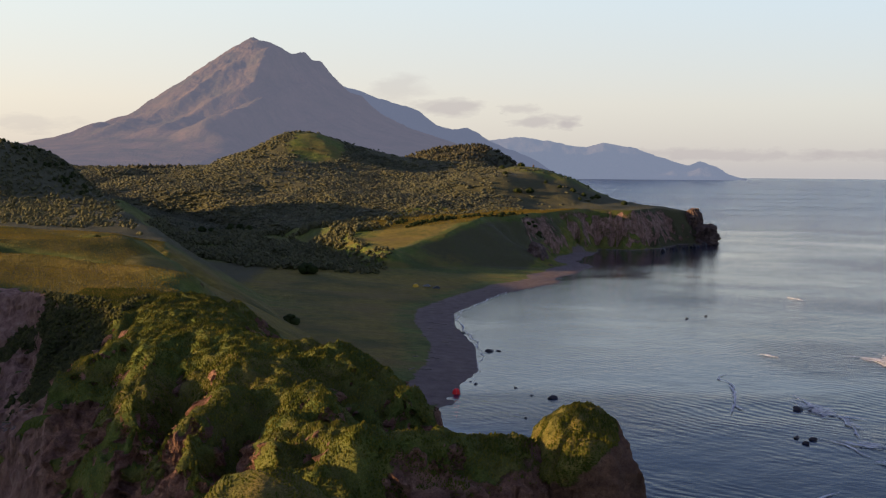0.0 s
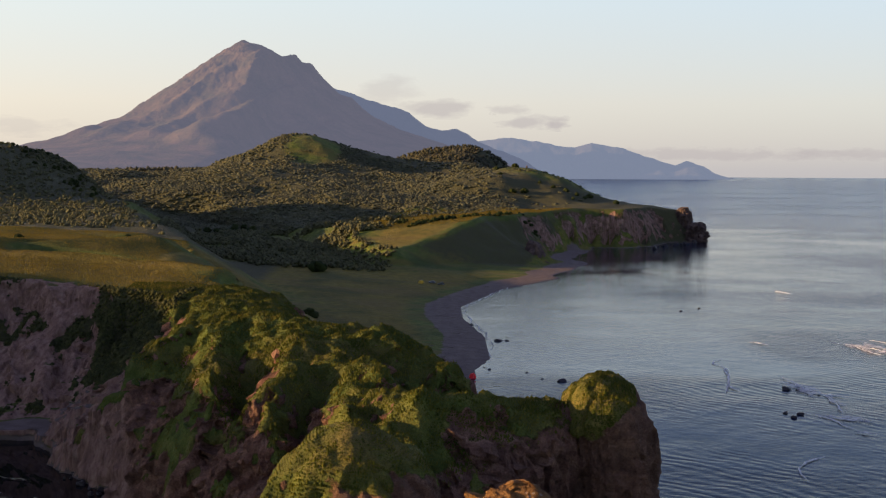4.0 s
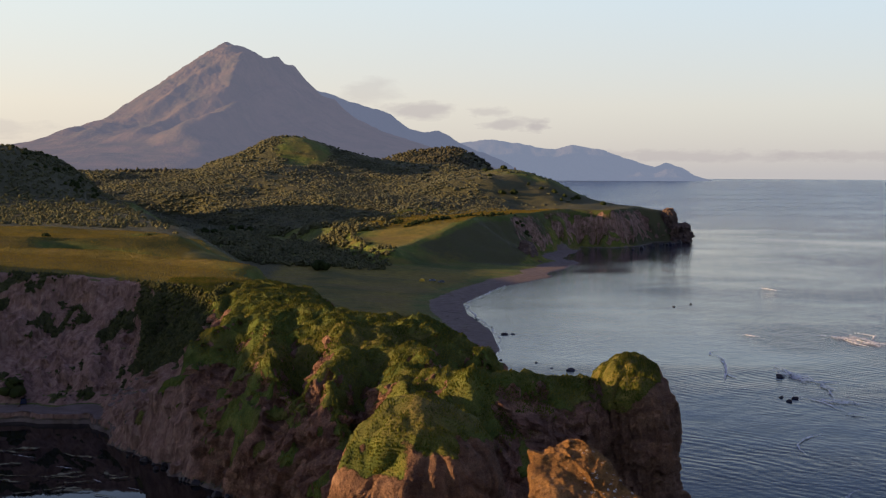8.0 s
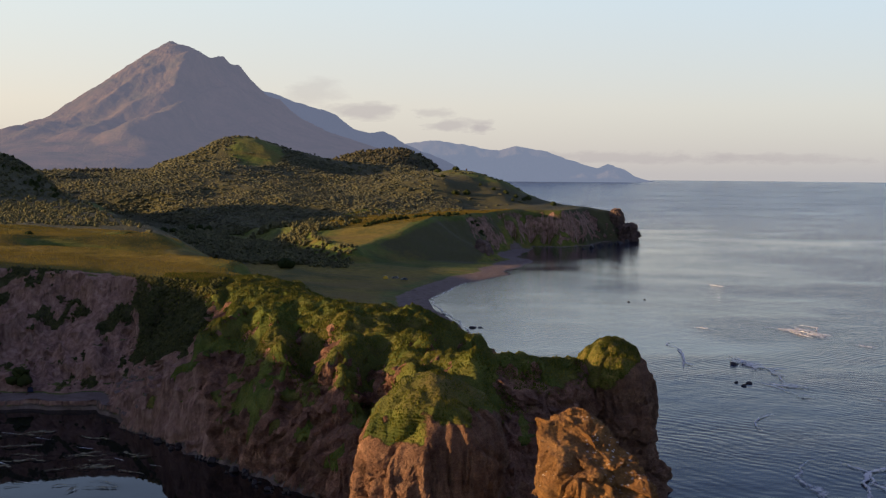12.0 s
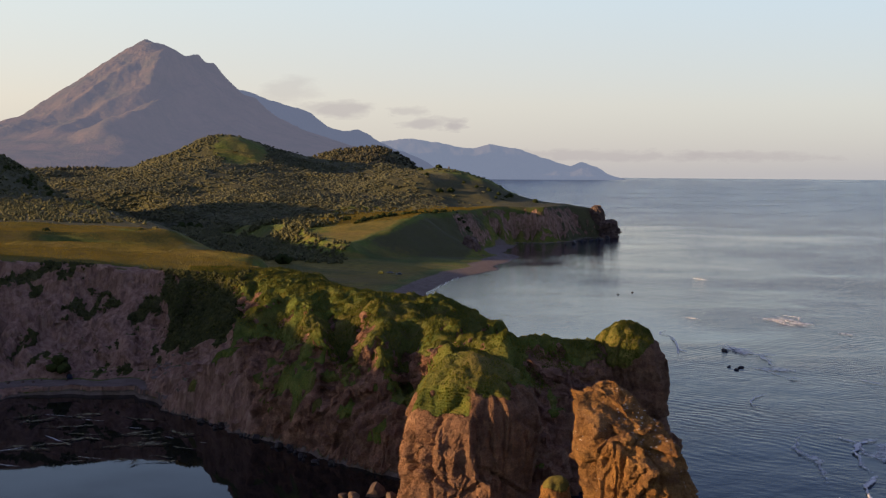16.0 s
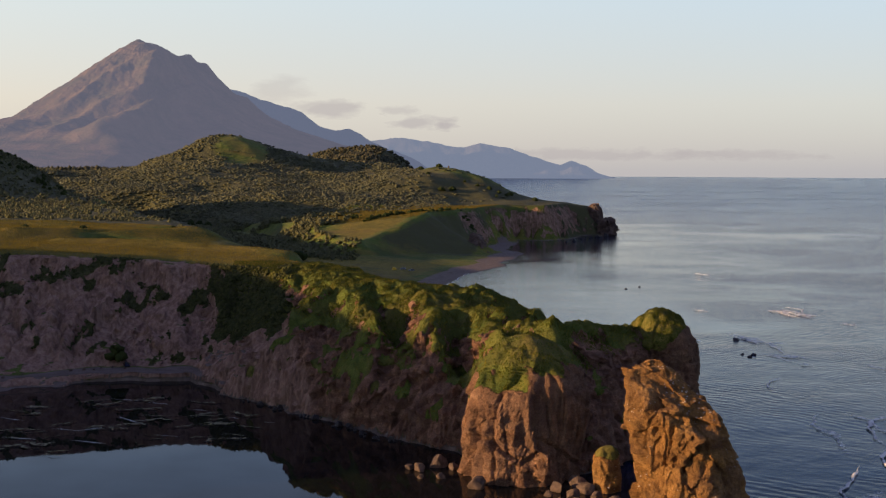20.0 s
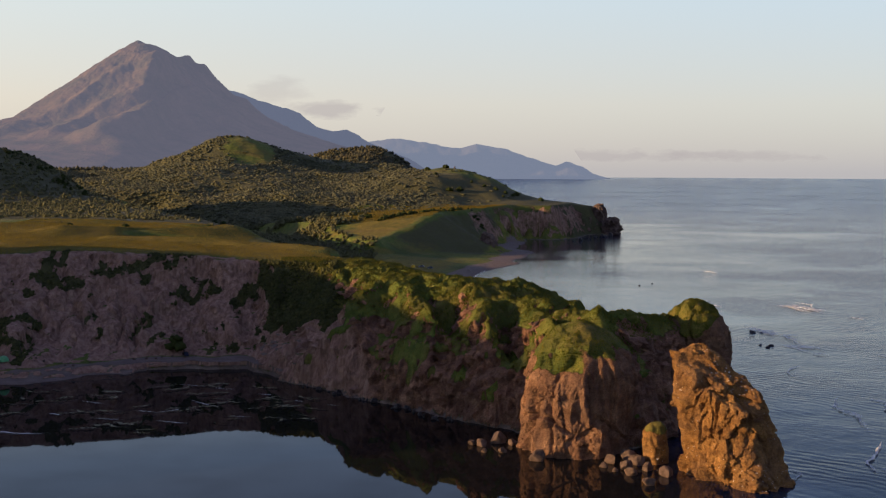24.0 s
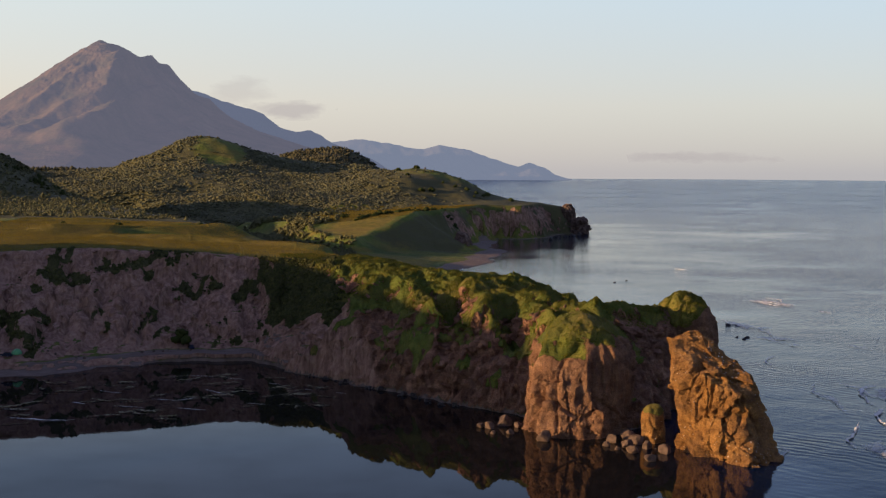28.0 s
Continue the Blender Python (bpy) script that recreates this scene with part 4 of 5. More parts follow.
def cloud(px, py, wide, high, dense, seed):
    """A thin far cloud: a soft-edged sheet standing in the sky."""
    m, ns, ls, b = shader("cloud_haze", 1.0)
    ns.remove(b)
    tc = ns.new("ShaderNodeTexCoord")
    mp = ns.new("ShaderNodeMapping")
    mp.inputs["Location"].default_value, mp.inputs["Scale"].default_value = (seed * 3.7, seed, seed * 1.3), (0.55 * wide / high, 0, 1.6)
    ls.new(tc.outputs["Generated"], mp.inputs[0])
    n = noise_tex(ns, ls, 1.3, 5, 0.55, mp.outputs[0])
    mid = ns.new("ShaderNodeVectorMath")
    mid.operation = "MULTIPLY_ADD"
    mid.inputs[1].default_value, mid.inputs[2].default_value = (1, 0, 1), (-0.5, 0, -0.5)
    ls.new(tc.outputs["Generated"], mid.inputs[0])
    far = ns.new("ShaderNodeVectorMath")
    far.operation = "LENGTH"
    ls.new(mid.outputs[0], far.inputs[0])
    v = arith(ns, ls, "SUBTRACT", arith(ns, ls, "MULTIPLY", n, 1.35), arith(ns, ls, "MULTIPLY", far.outputs["Value"], 1.55))
    alpha = ramp(ns, ls, v, [(0.02, (0, 0, 0)), (0.42, (dense, dense, dense))])
    clear_, light, both_ = ns.new("ShaderNodeBsdfTransparent"), ns.new("ShaderNodeEmission"), ns.new("ShaderNodeMixShader")
    # the cloud's daylight brightness is put in as its own emission
    light.inputs[0].default_value = (0.25, 0.228, 0.23, 1)
    ls.new(alpha, both_.inputs[0])
    ls.new(clear_.outputs[0], both_.inputs[1])
    ls.new(light.outputs[0], both_.inputs[2])
    ls.new(both_.outputs[0], ns["Material Output"].inputs[0])
    dist = 4880.0
    k = dist / 1930
    u, w = np.meshgrid(np.linspace(-0.5, 0.5, 9) * wide * k, np.linspace(-0.5, 0.5, 5) * high * k)
    be = math.atan((px - 784) / 1930)
    ob = new("cloud", grid_mesh("cloud", u, 0.0 * u - 30 * (u / (wide * k)) ** 2, w))
    ob.data.materials.append(m)
    ob.matrix_world = Matrix.Translation((dist * math.sin(be), dist * math.cos(be), 77.4 + (HZ - py) * k)) @ Matrix.Rotation(-be, 4, "Z")
    ob.visible_shadow = False
    tagged(ob, "thin lilac-grey evening cloud low in the sky", "cloud", group="low evening clouds", kind="structure")


for i, (px, py, wide, high, dense) in enumerate([(792, 195, 200, 44, 0.6), (700, 166, 150, 60, 0.3), (955, 221, 150, 34, 0.6), (1006, 226, 60, 24, 0.7),
                                                 (915, 200, 90, 24, 0.4), (1250, 277, 620, 30, 0.5), (1540, 278, 420, 26, 0.45), (70, 236, 200, 40, 0.25)]):
    cloud(px, py, wide, high, dense, i + 1)


# ---------------------------------------------------------------- plants
def leaf_material(name, stops, per_object=False, wide=0.012, vary=0.38):
    m, ns, ls, b = shader(name, 0.85)
    if per_object:
        rnd = ns.new("ShaderNodeObjectInfo").outputs["Random"]
    else:
        rnd = ns.new("ShaderNodeNewGeometry").outputs["Random Per Island"]
    n = arith(ns, ls, "MULTIPLY", noise_tex(ns, ls, wide, 4), 0.8)
    v = arith(ns, ls, "ADD", arith(ns, ls, "MULTIPLY", rnd, vary), n)
    col = ramp(ns, ls, arith(ns, ls, "SUBTRACT", v, 0.12), stops)
    ls.new(col, b.inputs["Base Color"])
    # leaves let a part of the light through
    through_, both_ = ns.new("ShaderNodeBsdfTranslucent"), node(ns, "ShaderNodeMixShader", Fac=0.45)
    ls.new(col, through_.inputs[0])
    ls.new(b.outputs[0], both_.inputs[1])
    ls.new(through_.outputs[0], both_.inputs[2])
    ls.new(both_.outputs[0], ns["Material Output"].inputs[0])
    return m


# FOREST, HAZY and VALE are paler and bluer in place of distance haze
FOREST = leaf_material("hazed_forest_leaves", [(0.15, (0.105, 0.118, 0.078)), (0.5, (0.165, 0.17, 0.10)), (0.85, (0.22, 0.207, 0.117))], vary=0.2)
SCRUB = leaf_material("scrub_leaves", [(0.15, (0.038, 0.048, 0.017)), (0.5, (0.075, 0.085, 0.028)), (0.9, (0.125, 0.12, 0.04))], wide=0.05)
HAZY = leaf_material("hazed_far_leaves", [(0.15, (0.08, 0.085, 0.055)), (0.5, (0.105, 0.105, 0.065)), (0.85, (0.13, 0.12, 0.075))])
VALE = leaf_material("hazed_valley_leaves", [(0.15, (0.10, 0.108, 0.06)), (0.5, (0.152, 0.157, 0.078)), (0.9, (0.205, 0.195, 0.094))], wide=0.05)
TURF = leaf_material("tall_herbs", [(0.15, (0.042, 0.066, 0.007)), (0.45, (0.105, 0.122, 0.013)), (0.7, (0.19, 0.172, 0.022)), (0.95, (0.27, 0.195, 0.036))], wide=0.12)
DRY = leaf_material("dry_grass", [(0.15, (0.13, 0.112, 0.015)), (0.5, (0.245, 0.19, 0.025)), (0.9, (0.34, 0.245, 0.042))], wide=0.06)
BUSH = leaf_material("bush_leaves", [(0.15, (0.022, 0.036, 0.009)), (0.55, (0.045, 0.062, 0.015)), (0.9, (0.075, 0.082, 0.022))], True, 0.3)
BARK, _bn, _bl, _bb = shader("bark")
_bl.new(ramp(_bn, _bl, noise_tex(_bn, _bl, 6.0), [(0.3, (0.05, 0.04, 0.03)), (0.7, (0.13, 0.11, 0.09))]), _bb.inputs["Base Color"])

OCT = np.array([(1, 0, 0), (0, 1, 0), (-1, 0, 0), (0, -1, 0), (0, 0, 1), (0, 0, -1)], float)
OCT_F = np.array([(0, 1, 4), (1, 2, 4), (2, 3, 4), (3, 0, 4), (1, 0, 5), (2, 1, 5), (3, 2, 5), (0, 3, 5)])
TUFT = np.array([(1, 0, -0.3), (-0.5, 0.87, -0.3), (-0.5, -0.87, -0.3), (0, 0, 1)], float)
TUFT_F = np.array([(0, 1, 3), (1, 2, 3), (2, 0, 3)])
_bm = bmesh.new()
bmesh.ops.create_icosphere(_bm, subdivisions=1, radius=1)
ICO, ICO_F = np.array([v.co for v in _bm.verts]), np.array([[v.index for v in f.verts] for f in _bm.faces])
_bm.free()


def tri_mesh(name, verts, faces, smooth=False):
    me = bpy.data.meshes.new(name)
    me.vertices.add(len(verts))
    me.vertices.foreach_set("co", verts.astype(np.float32).ravel())
    me.loops.add(faces.size)
    me.loops.foreach_set("vertex_index", faces.astype(np.int32).ravel())
    me.polygons.add(len(faces))
    me.polygons.foreach_set("loop_start", np.arange(0, faces.size, 3, dtype=np.int32))
    if smooth:
        me.polygons.foreach_set("use_smooth", np.ones(len(faces), bool))
    me.update(calc_edges=True)
    me.validate()
    return me


def blobs(rng, at, size, base=OCT, faces=OCT_F, rough=0.35):
    """Many small leaf clumps in one go: places (n, 3) and half sizes (n, 3)."""
    n, k = len(at), len(base)
    turn = rng.random(n) * 6.283
    c, s = np.cos(turn)[:, None], np.sin(turn)[:, None]
    v = base[None] * (1 + rough * (2 * rng.random((n, k, 1)) - 1)) + 0.18 * (2 * rng.random((n, k, 3)) - 1)
    v = np.stack([c * v[..., 0] - s * v[..., 1], s * v[..., 0] + c * v[..., 1], v[..., 2]], -1)
    v = v * size[:, None] + at[:, None]
    f = faces[None] + (k * np.arange(n))[:, None, None]
    return v.reshape(-1, 3), f.reshape(-1, 3)


def crowns(rng, x, y, z, high, wide, per, flat=0.85):
    """Tree crowns of several clumps each, wider below than at the top."""
    n = len(x)
    t = (np.arange(per)[None] + rng.random((n, per))) / per
    turn = rng.random((n, per)) * 6.283
    r = wide[:, None] * 0.5 * (1.05 - 0.55 * t ** 2.0) * np.sqrt(rng.random((n, per)))
    at = np.stack([x[:, None] + r * np.cos(turn), y[:, None] + r * np.sin(turn), z[:, None] + high[:, None] * (0.25 + 0.65 * t)], -1).reshape(-1, 3)
    s = (wide[:, None] * (0.36 - 0.14 * t) * (0.75 + 0.5 * rng.random((n, per)))).reshape(-1, 1)
    return at, s * np.array([1, 1, flat])


def scatter(rng, x0, x1, y0, y1, gap, keep):
    gx_, gy_ = np.meshgrid(np.arange(x0, x1, gap), np.arange(y0, y1, gap))
    x, y = gx_.ravel() + gap * (rng.random(gx_.size) - 0.5) * 1.3, gy_.ravel() + gap * (rng.random(gx_.size) - 0.5) * 1.3
    z, d, a, bb = lie(x, y)
    ok = keep(x, y, z, d, a, bb) > rng.random(x.size)
    return x[ok], y[ok], z[ok]


def stuff(name, at_size, material, label, category, base=OCT, faces=OCT_F, rng=None, soft=True):
    v, f = blobs(rng, *at_size, base, faces)
    ob = new(name, tri_mesh(name, v, f, soft))
    ob.data.materials.append(material)
    return tagged(ob, label, category, kind="stuff")


rng = np.random.default_rng(5)


def wooded(x, y, z, d, a, bb):
    """How thickly trees stand on the upland: less on meadows and clearings."""
    w = step(985, 1035, y + 0.18 * (x + 60) - 80 * step(-90, -45, x)) * step(30, 60, d)
    w = w * (1 - step(-20, 30, x) * step(1080, 1040, y)) * (1 - step(45, 85, x) * step(1480, 1430, y) * 0.97) * (1 - step(150, 200, x))
    w = w * (1 - 0.97 * (hill(x, y, -180, 1545, 1, 38, 85, 0, 4) + 0.3 * fbm(x, y, 25, 2, seed=46) > 0.4))
    gaps = step(-0.45, -0.05, fbm(x, y, 60, 4, seed=41))
    return w * (0.25 + 0.75 * gaps)


x, y, z = scatter(rng, -420, 200, 985, 1330, 4.1, wooded)
high = 1.4 + 2.0 * rng.random(len(x)) ** 2
stuff("forest", crowns(rng, x, y, z - 1.2, high, 6.0 + 2.6 * rng.random(len(x)), 4, 0.48), FOREST, "dense olive-green broadleaf forest on the hills behind the bay", "forest", rng=rng)
x, y, z = scatter(rng, -620, 200, 1330, 1800, 5.2, wooded)
stuff("forest", crowns(rng, x, y, z - 1.2, 1.6 + 2.2 * rng.random(len(x)) ** 2, 7.6 + 2.4 * rng.random(len(x)), 3, 0.45), FOREST, "olive-green forest over the wooded hill", "forest", rng=rng)
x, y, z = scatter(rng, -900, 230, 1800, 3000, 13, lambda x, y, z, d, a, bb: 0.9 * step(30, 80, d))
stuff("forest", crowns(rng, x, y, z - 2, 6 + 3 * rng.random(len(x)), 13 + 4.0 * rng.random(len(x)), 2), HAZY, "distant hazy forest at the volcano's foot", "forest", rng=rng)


def valley(x, y, z, d, a, bb):
    w = step(690, 740, y + 0.25 * x) * step(1030, 985, y + 0.18 * (x + 60)) * step(-50, -70, x - 0.10 * (y - 800)) * (a < -25)
    return w * step(-0.25, 0.15, fbm(x, y, 38, 3, seed=42)) * 0.9


x, y, z = scatter(rng, -330, 20, 690, 1040, 4.4, valley)
wide = 3.2 + 3.6 * rng.random(len(x))
stuff("scrub", crowns(rng, x, y, z - 0.6, wide * 0.95, wide, 8), VALE, "dark green scrub and low trees on the valley floor", "scrub", rng=rng)
x, y, z = scatter(rng, -560, -150, 575, 1250, 4.6, lambda x, y, z, d, a, bb: step(30, 42, z) * step(565, 610, y) * step(0, -25, x + 150 + 0.32 * (y - 560)) * (0.35 + 0.6 * step(-0.1, 0.3, fbm(x, y, 50, 3, seed=43))))
stuff("scrub", crowns(rng, x, y, z - 0.8, 1.8 + 2.2 * rng.random(len(x)) ** 2, 2.8 + 2.2 * rng.random(len(x)), 4), VALE, "dark trees and bushes on the shaded hillside", "scrub", rng=rng)
x, y, z = scatter(rng, -135, 0, 735, 905, 4.0, lambda x, y, z, d, a, bb: (bb < 3) * (a < -25) * step(30, 50, d) * step(-12, -30, x - 0.25 * (y - 850)) * (0.35 + 0.6 * step(-0.2, 0.1, fbm(x, y, 26, 3, seed=48))))
wide = 2.6 + 3.0 * rng.random(len(x))
stuff("scrub", crowns(rng, x, y, z - 0.5, wide * 0.8, wide, 6), VALE, "dark rounded bushes on the slope below the bluff", "scrub", rng=rng)
# tall herbs over the headland's top and upper slopes
x, y, z = scatter(rng, -112, 32, 130, 345, 0.295, lambda x, y, z, d, a, bb: step(22, 27, z + 5 * fbm(x, y, 16, 3, seed=44) + 9 * hill(x, y, -52, 211, 1, 6, 17) + 9 * hill(x, y, -37, 190, 1, 6, 17)) * (d > 2) * step(345, 335, y) * 0.85)
spots = np.concatenate(HERB_SPOTS)
spots = spots[rng.permutation(len(spots))[:26000]] - np.array([0, 0, 0.15])
x, y, z = np.r_[x, spots[:, 0]], np.r_[y, spots[:, 1]], np.r_[z, spots[:, 2]]
s = (0.15 + 0.26 * rng.random(len(x)) ** 3)[:, None] * (0.8 + 0.35 * fbm(x, y, 3.0, 2, seed=47))[:, None]
stuff("herbs", (np.stack([x, y, z + 0.05], -1), s * np.array([1.0, 1.0, 1.3])), TURF, "thick yellow-green herbs and tall grass on the headland", "herbs", TUFT, TUFT_F, rng, False)

# standing grass on the terrace and the bluff's meadow, which takes the low sun
# none on the knoll's face, to keep its painted shade dark
x, y, z = scatter(rng, -270, -84, 326, 560, 0.85, lambda x, y, z, d, a, bb: (a > 0.5) * 0.8 * (along(x, y, BENCHES[1][0]) > 9) * (hill(x, y, -110, 452, 1, 22, 26, 0, 4) < 0.4) * (along(x, y, BENCHES[3][0]) > 7))
s = (0.16 + 0.16 * rng.random(len(x)))[:, None]
stuff("grass", (np.stack([x, y, z + 0.1], -1), s * np.array([1.0, 1.0, 1.2])), DRY, "tall dry golden grass on the terrace", "grass", TUFT, TUFT_F, rng, False)
x, y, z = scatter(rng, -75, 200, 880, 1100, 1.5, lambda x, y, z, d, a, bb: (bb > 1) * 0.8)
s = (0.4 + 0.35 * rng.random(len(x)))[:, None]
stuff("grass", (np.stack([x, y, z + 0.1], -1), s * np.array([1.0, 1.0, 1.2])), DRY, "golden dry grass on the bluff's meadow", "grass", TUFT, TUFT_F, rng, False)


def cliff_scrub():
    """Bushes that cling to the cove's cliff and to its gullies."""
    ok = (patch > 0.1 + 0.8 * rng.random(patch.shape)) & (GZ > 4)
    rows, cols = np.nonzero(ok)
    pick = rng.permutation(len(rows))[:14000]
    rows, cols = rows[pick], cols[pick]
    s = (0.3 + 0.75 * rng.random(len(rows)) ** 2.5)[:, None]
    at = np.stack([GX[rows, cols], GY[rows, cols], GZ[rows, cols] + 0.2], -1)
    stuff("cliff_scrub", (at, s * np.array([1, 1, 0.9])), SCRUB, "dark green scrub clinging to the eroded cove cliff", "scrub", rng=rng)


cliff_scrub()


# ---------------------------------------------------------------- rocks, surf and small things
def plain(name, colour, rough=0.8, spread=0.25, scale=3.0):
    m, ns, ls, b = shader(name, rough)
    lo, hi = tuple(v * (1 - spread) for v in colour), tuple(min(1, v * (1 + spread)) for v in colour)
    ls.new(ramp(ns, ls, noise_tex(ns, ls, scale, 5), [(0.3, lo), (0.7, hi)]), b.inputs["Base Color"])
    return m, ns, ls, b


WET = plain("wet_rock", (0.028, 0.025, 0.026), 0.35, 0.4, 1.5)[0]
_m, _n, _l, _b = plain("boulder_bumps", (0.095, 0.066, 0.052), 0.9, 0.5, 1.2)
bump(_n, _l, _b, noise_tex(_n, _l, 2.5, 6, 0.7), 0.4, 0.9)
STONE = _m


def height_at(x, y):
    return float(lie(np.array([x], float), np.array([y], float))[0][0])


def part(name, bm, material, parent, label=""):
    me = bpy.data.meshes.new(name)
    bm.to_mesh(me)
    bm.free()
    me.materials.append(material)
    ob = new(name, me)
    ob.parent = parent
    if label:
        tagged(ob, label)
    return ob


def rock_mesh(seed, flat=0.75):
    bm = bmesh.new()
    bmesh.ops.create_icosphere(bm, subdivisions=3, radius=1)
    for v in bm.verts:
        p = v.co * 1.3 + Vector((seed * 3.1, seed * 1.7, 0))
        k = 1 + 0.38 * noise.noise(p) + 0.16 * noise.noise(p * 2.7) + 0.07 * noise.noise(p * 6)
        q = v.co * k
        # a few broken flat sides
        for j in range(7):
            n = Vector((math.sin(seed * 2 + j * 1.7), math.cos(seed + j * 2.3), 0.5 * math.sin(j + seed))).normalized()
            over = q.dot(n) - 0.60
            if over > 0:
                q -= n * over * 0.85
        v.co = Vector((q.x, q.y, q.z * flat))
    me = bpy.data.meshes.new("rock")
    bm.to_mesh(me)
    bm.free()
    return me


ROCKS = [rock_mesh(i + 1) for i in range(6)]
DARK_ROCKS = []
for me in ROCKS:
    twin = me.copy()
    me.materials.append(STONE)
    twin.materials.append(WET)
    DARK_ROCKS.append(twin)


def boulder(x, y, size, kind, label, group, z=None, tall=1.0):
    ob = new("boulder" if kind is ROCKS else "sea_rock", kind[random.randrange(6)])
    z = max(height_at(x, y), 0.0) if z is None else z
    ob.matrix_world = Matrix.LocRotScale((x, y, z + 0.25 * size * tall), Euler((0.2 * random.uniform(-1, 1), 0.2 * random.uniform(-1, 1), random.uniform(0, 6.28))),
                                         (size, size * random.uniform(0.75, 1.1), size * tall * random.uniform(0.8, 1.1)))
    return tagged(ob, label, "boulder" if kind is ROCKS else "rock", group=group)


FOOT = "boulders at the foot of the headland"
for x, y, s, tall in ((-55, 150.5, 1.6, 1), (-52.5, 149, 2.2, 1), (-47, 152, 2.6, 1.1), (-43.5, 149, 1.5, 1), (-39.5, 147, 2.6, 1.2), (-40, 131.5, 2.7, 1), (-48, 141, 1.4, 1), (-53, 141.5, 1.2, 0.8),
                      (-21, 127, 2.4, 1), (-15, 130, 2.8, 1), (-18.3, 121, 2.2, 1), (-18.8, 115, 2.2, 0.9), (-22, 118.5, 1.1, 0.8), (-17, 106, 2.4, 0.9), (-10, 113, 2.3, 1), (-13, 119, 2.0, 1),
                      (-14, 125, 2.4, 1), (-24, 123, 1.3, 1)):
    boulder(x, y, s, ROCKS, "grey-brown boulder at the water's edge below the headland", FOOT, z=0.0, tall=tall)
tower("boulder", -8.6, 127, 10.5, 3.6, 3.4, 0.3, (0.02, 0.08), 1.0, "upright ochre boulder with a mossy green top between buttress and pillar", 8, flare=0.15, dome=0.45, rough=0.45, rings=40, round_=60, group=FOOT, stone=OCHRE, turf=0.84, block=0.6)
for i in range(46):
    t = random.random()
    x, y = -103 + 48 * t, 245 - 66 * t
    boulder(x + random.uniform(-3, 2), y + random.uniform(-4, 2), 0.5 + 1.1 * random.random() ** 2, DARK_ROCKS, "small dark boulder along the cove's rocky shore", "boulders along the cove", z=0.0)
for i in range(40):
    x = random.uniform(-215, -112)
    y = np.interp(x, [-217, -189, -158, -124, -112], [254, 265, 278, 281, 264]) + random.uniform(9, 19)
    boulder(x, y, 0.25 + 0.55 * random.random() ** 2, ROCKS, "fallen stone on the cove's narrow beach", "stones on the cove beach")
OFF = "rocks awash off the headland"
for x, y, s in ((117, 353, 2.3), (121, 352, 1.3), (104, 315, 1.5), (108, 313, 1.7), (104.5, 308.5, 1.5), (37.9, 368, 2.4), (26.4, 384.6, 0.9), (20.7, 463.3, 2.6), (24, 464, 1.5), (10, 514.6, 1.9),
                (12.3, 391.2, 1.1), (10.5, 396, 0.8), (129, 572, 1.4), (142, 584, 1.4), (26.4, 337.5, 0.8), (64, 762, 1.6), (31, 372, 0.8), (17, 455, 0.7), (14, 500, 0.6), (16, 488, 0.6)):
    boulder(x, y, s, DARK_ROCKS, "dark wet rock just above the water", OFF, z=-0.2 * s, tall=0.6)
for i in range(26):
    t = random.random()
    x, y = np.interp(t, [0, 0.5, 1], [190, 235, 275]), np.interp(t, [0, 0.5, 1], [1030, 1120, 1160])
    boulder(x + random.uniform(0, 12), y - random.uniform(2, 14), 1.2 + 2.5 * random.random() ** 2, DARK_ROCKS, "dark rock in the water below the far bluff", "rocks below the far bluff", z=0.0)


def foam_material(name, dense, lo, hi, scale):
    m, ns, ls, b = shader(name, 0.8)
    b.inputs["Base Color"].default_value = (0.78, 0.78, 0.76, 1)
    edge = ns.new("ShaderNodeAttribute")
    edge.attribute_name = "edge"
    n = noise_tex(ns, ls, scale, 7, 0.68)
    v = arith(ns, ls, "MULTIPLY", n, edge.outputs["Fac"])
    ls.new(ramp(ns, ls, v, [(lo, (0, 0, 0)), (hi, (dense, dense, dense))]), b.inputs["Alpha"])
    bump(ns, ls, b, n, 0.9, 1.0)
    return m


FOAM = foam_material("sea_foam", 0.95, 0.22, 0.42, 0.7)
THIN = foam_material("thin_foam", 0.6, 0.28, 0.55, 0.45)


def foam(points, width, material, label, name="foam", lift=0.12, wig=1.0):
    """A ribbon of foam on the water along a bent line, ragged at its edges."""
    p = np.array(points, float)
    t = np.linspace(0, len(p) - 1, 26 * (len(p) - 1) + 1)
    x, y = np.interp(t, range(len(p)), p[:, 0]), np.interp(t, range(len(p)), p[:, 1])
    x, y = x + wig * fbm(x, y, 9, 3, seed=51), y + wig * fbm(x, y, 9, 3, seed=52)
    dx, dy = np.gradient(x), np.gradient(y)
    n = np.hypot(dx, dy) + 1e-6
    v = np.linspace(-1, 1, 7)[:, None]
    w = width * (0.55 + 0.45 * fbm(x, y, 7, 2, seed=53)) * np.sin(np.linspace(0.05, math.pi - 0.05, len(t))) ** 0.5
    X, Y = x - dy / n * w * v, y + dx / n * w * v
    edge = (1 - np.abs(v) ** 2) * np.sin(np.linspace(0.1, math.pi - 0.1, len(t))) ** 0.4
    ob = new(name, grid_mesh(name, X, Y, lift + min(0.28 * width, 0.5) * edge * (0.6 + 0.8 * np.abs(fbm(X, Y, 1.6, 2, seed=54))), True, [("edge", edge + 0 * X)]))
    ob.data.materials.append(material)
    ob.visible_shadow = False
    return tagged(ob, label, "foam", group="streaks of foam on the sea", kind="stuff")


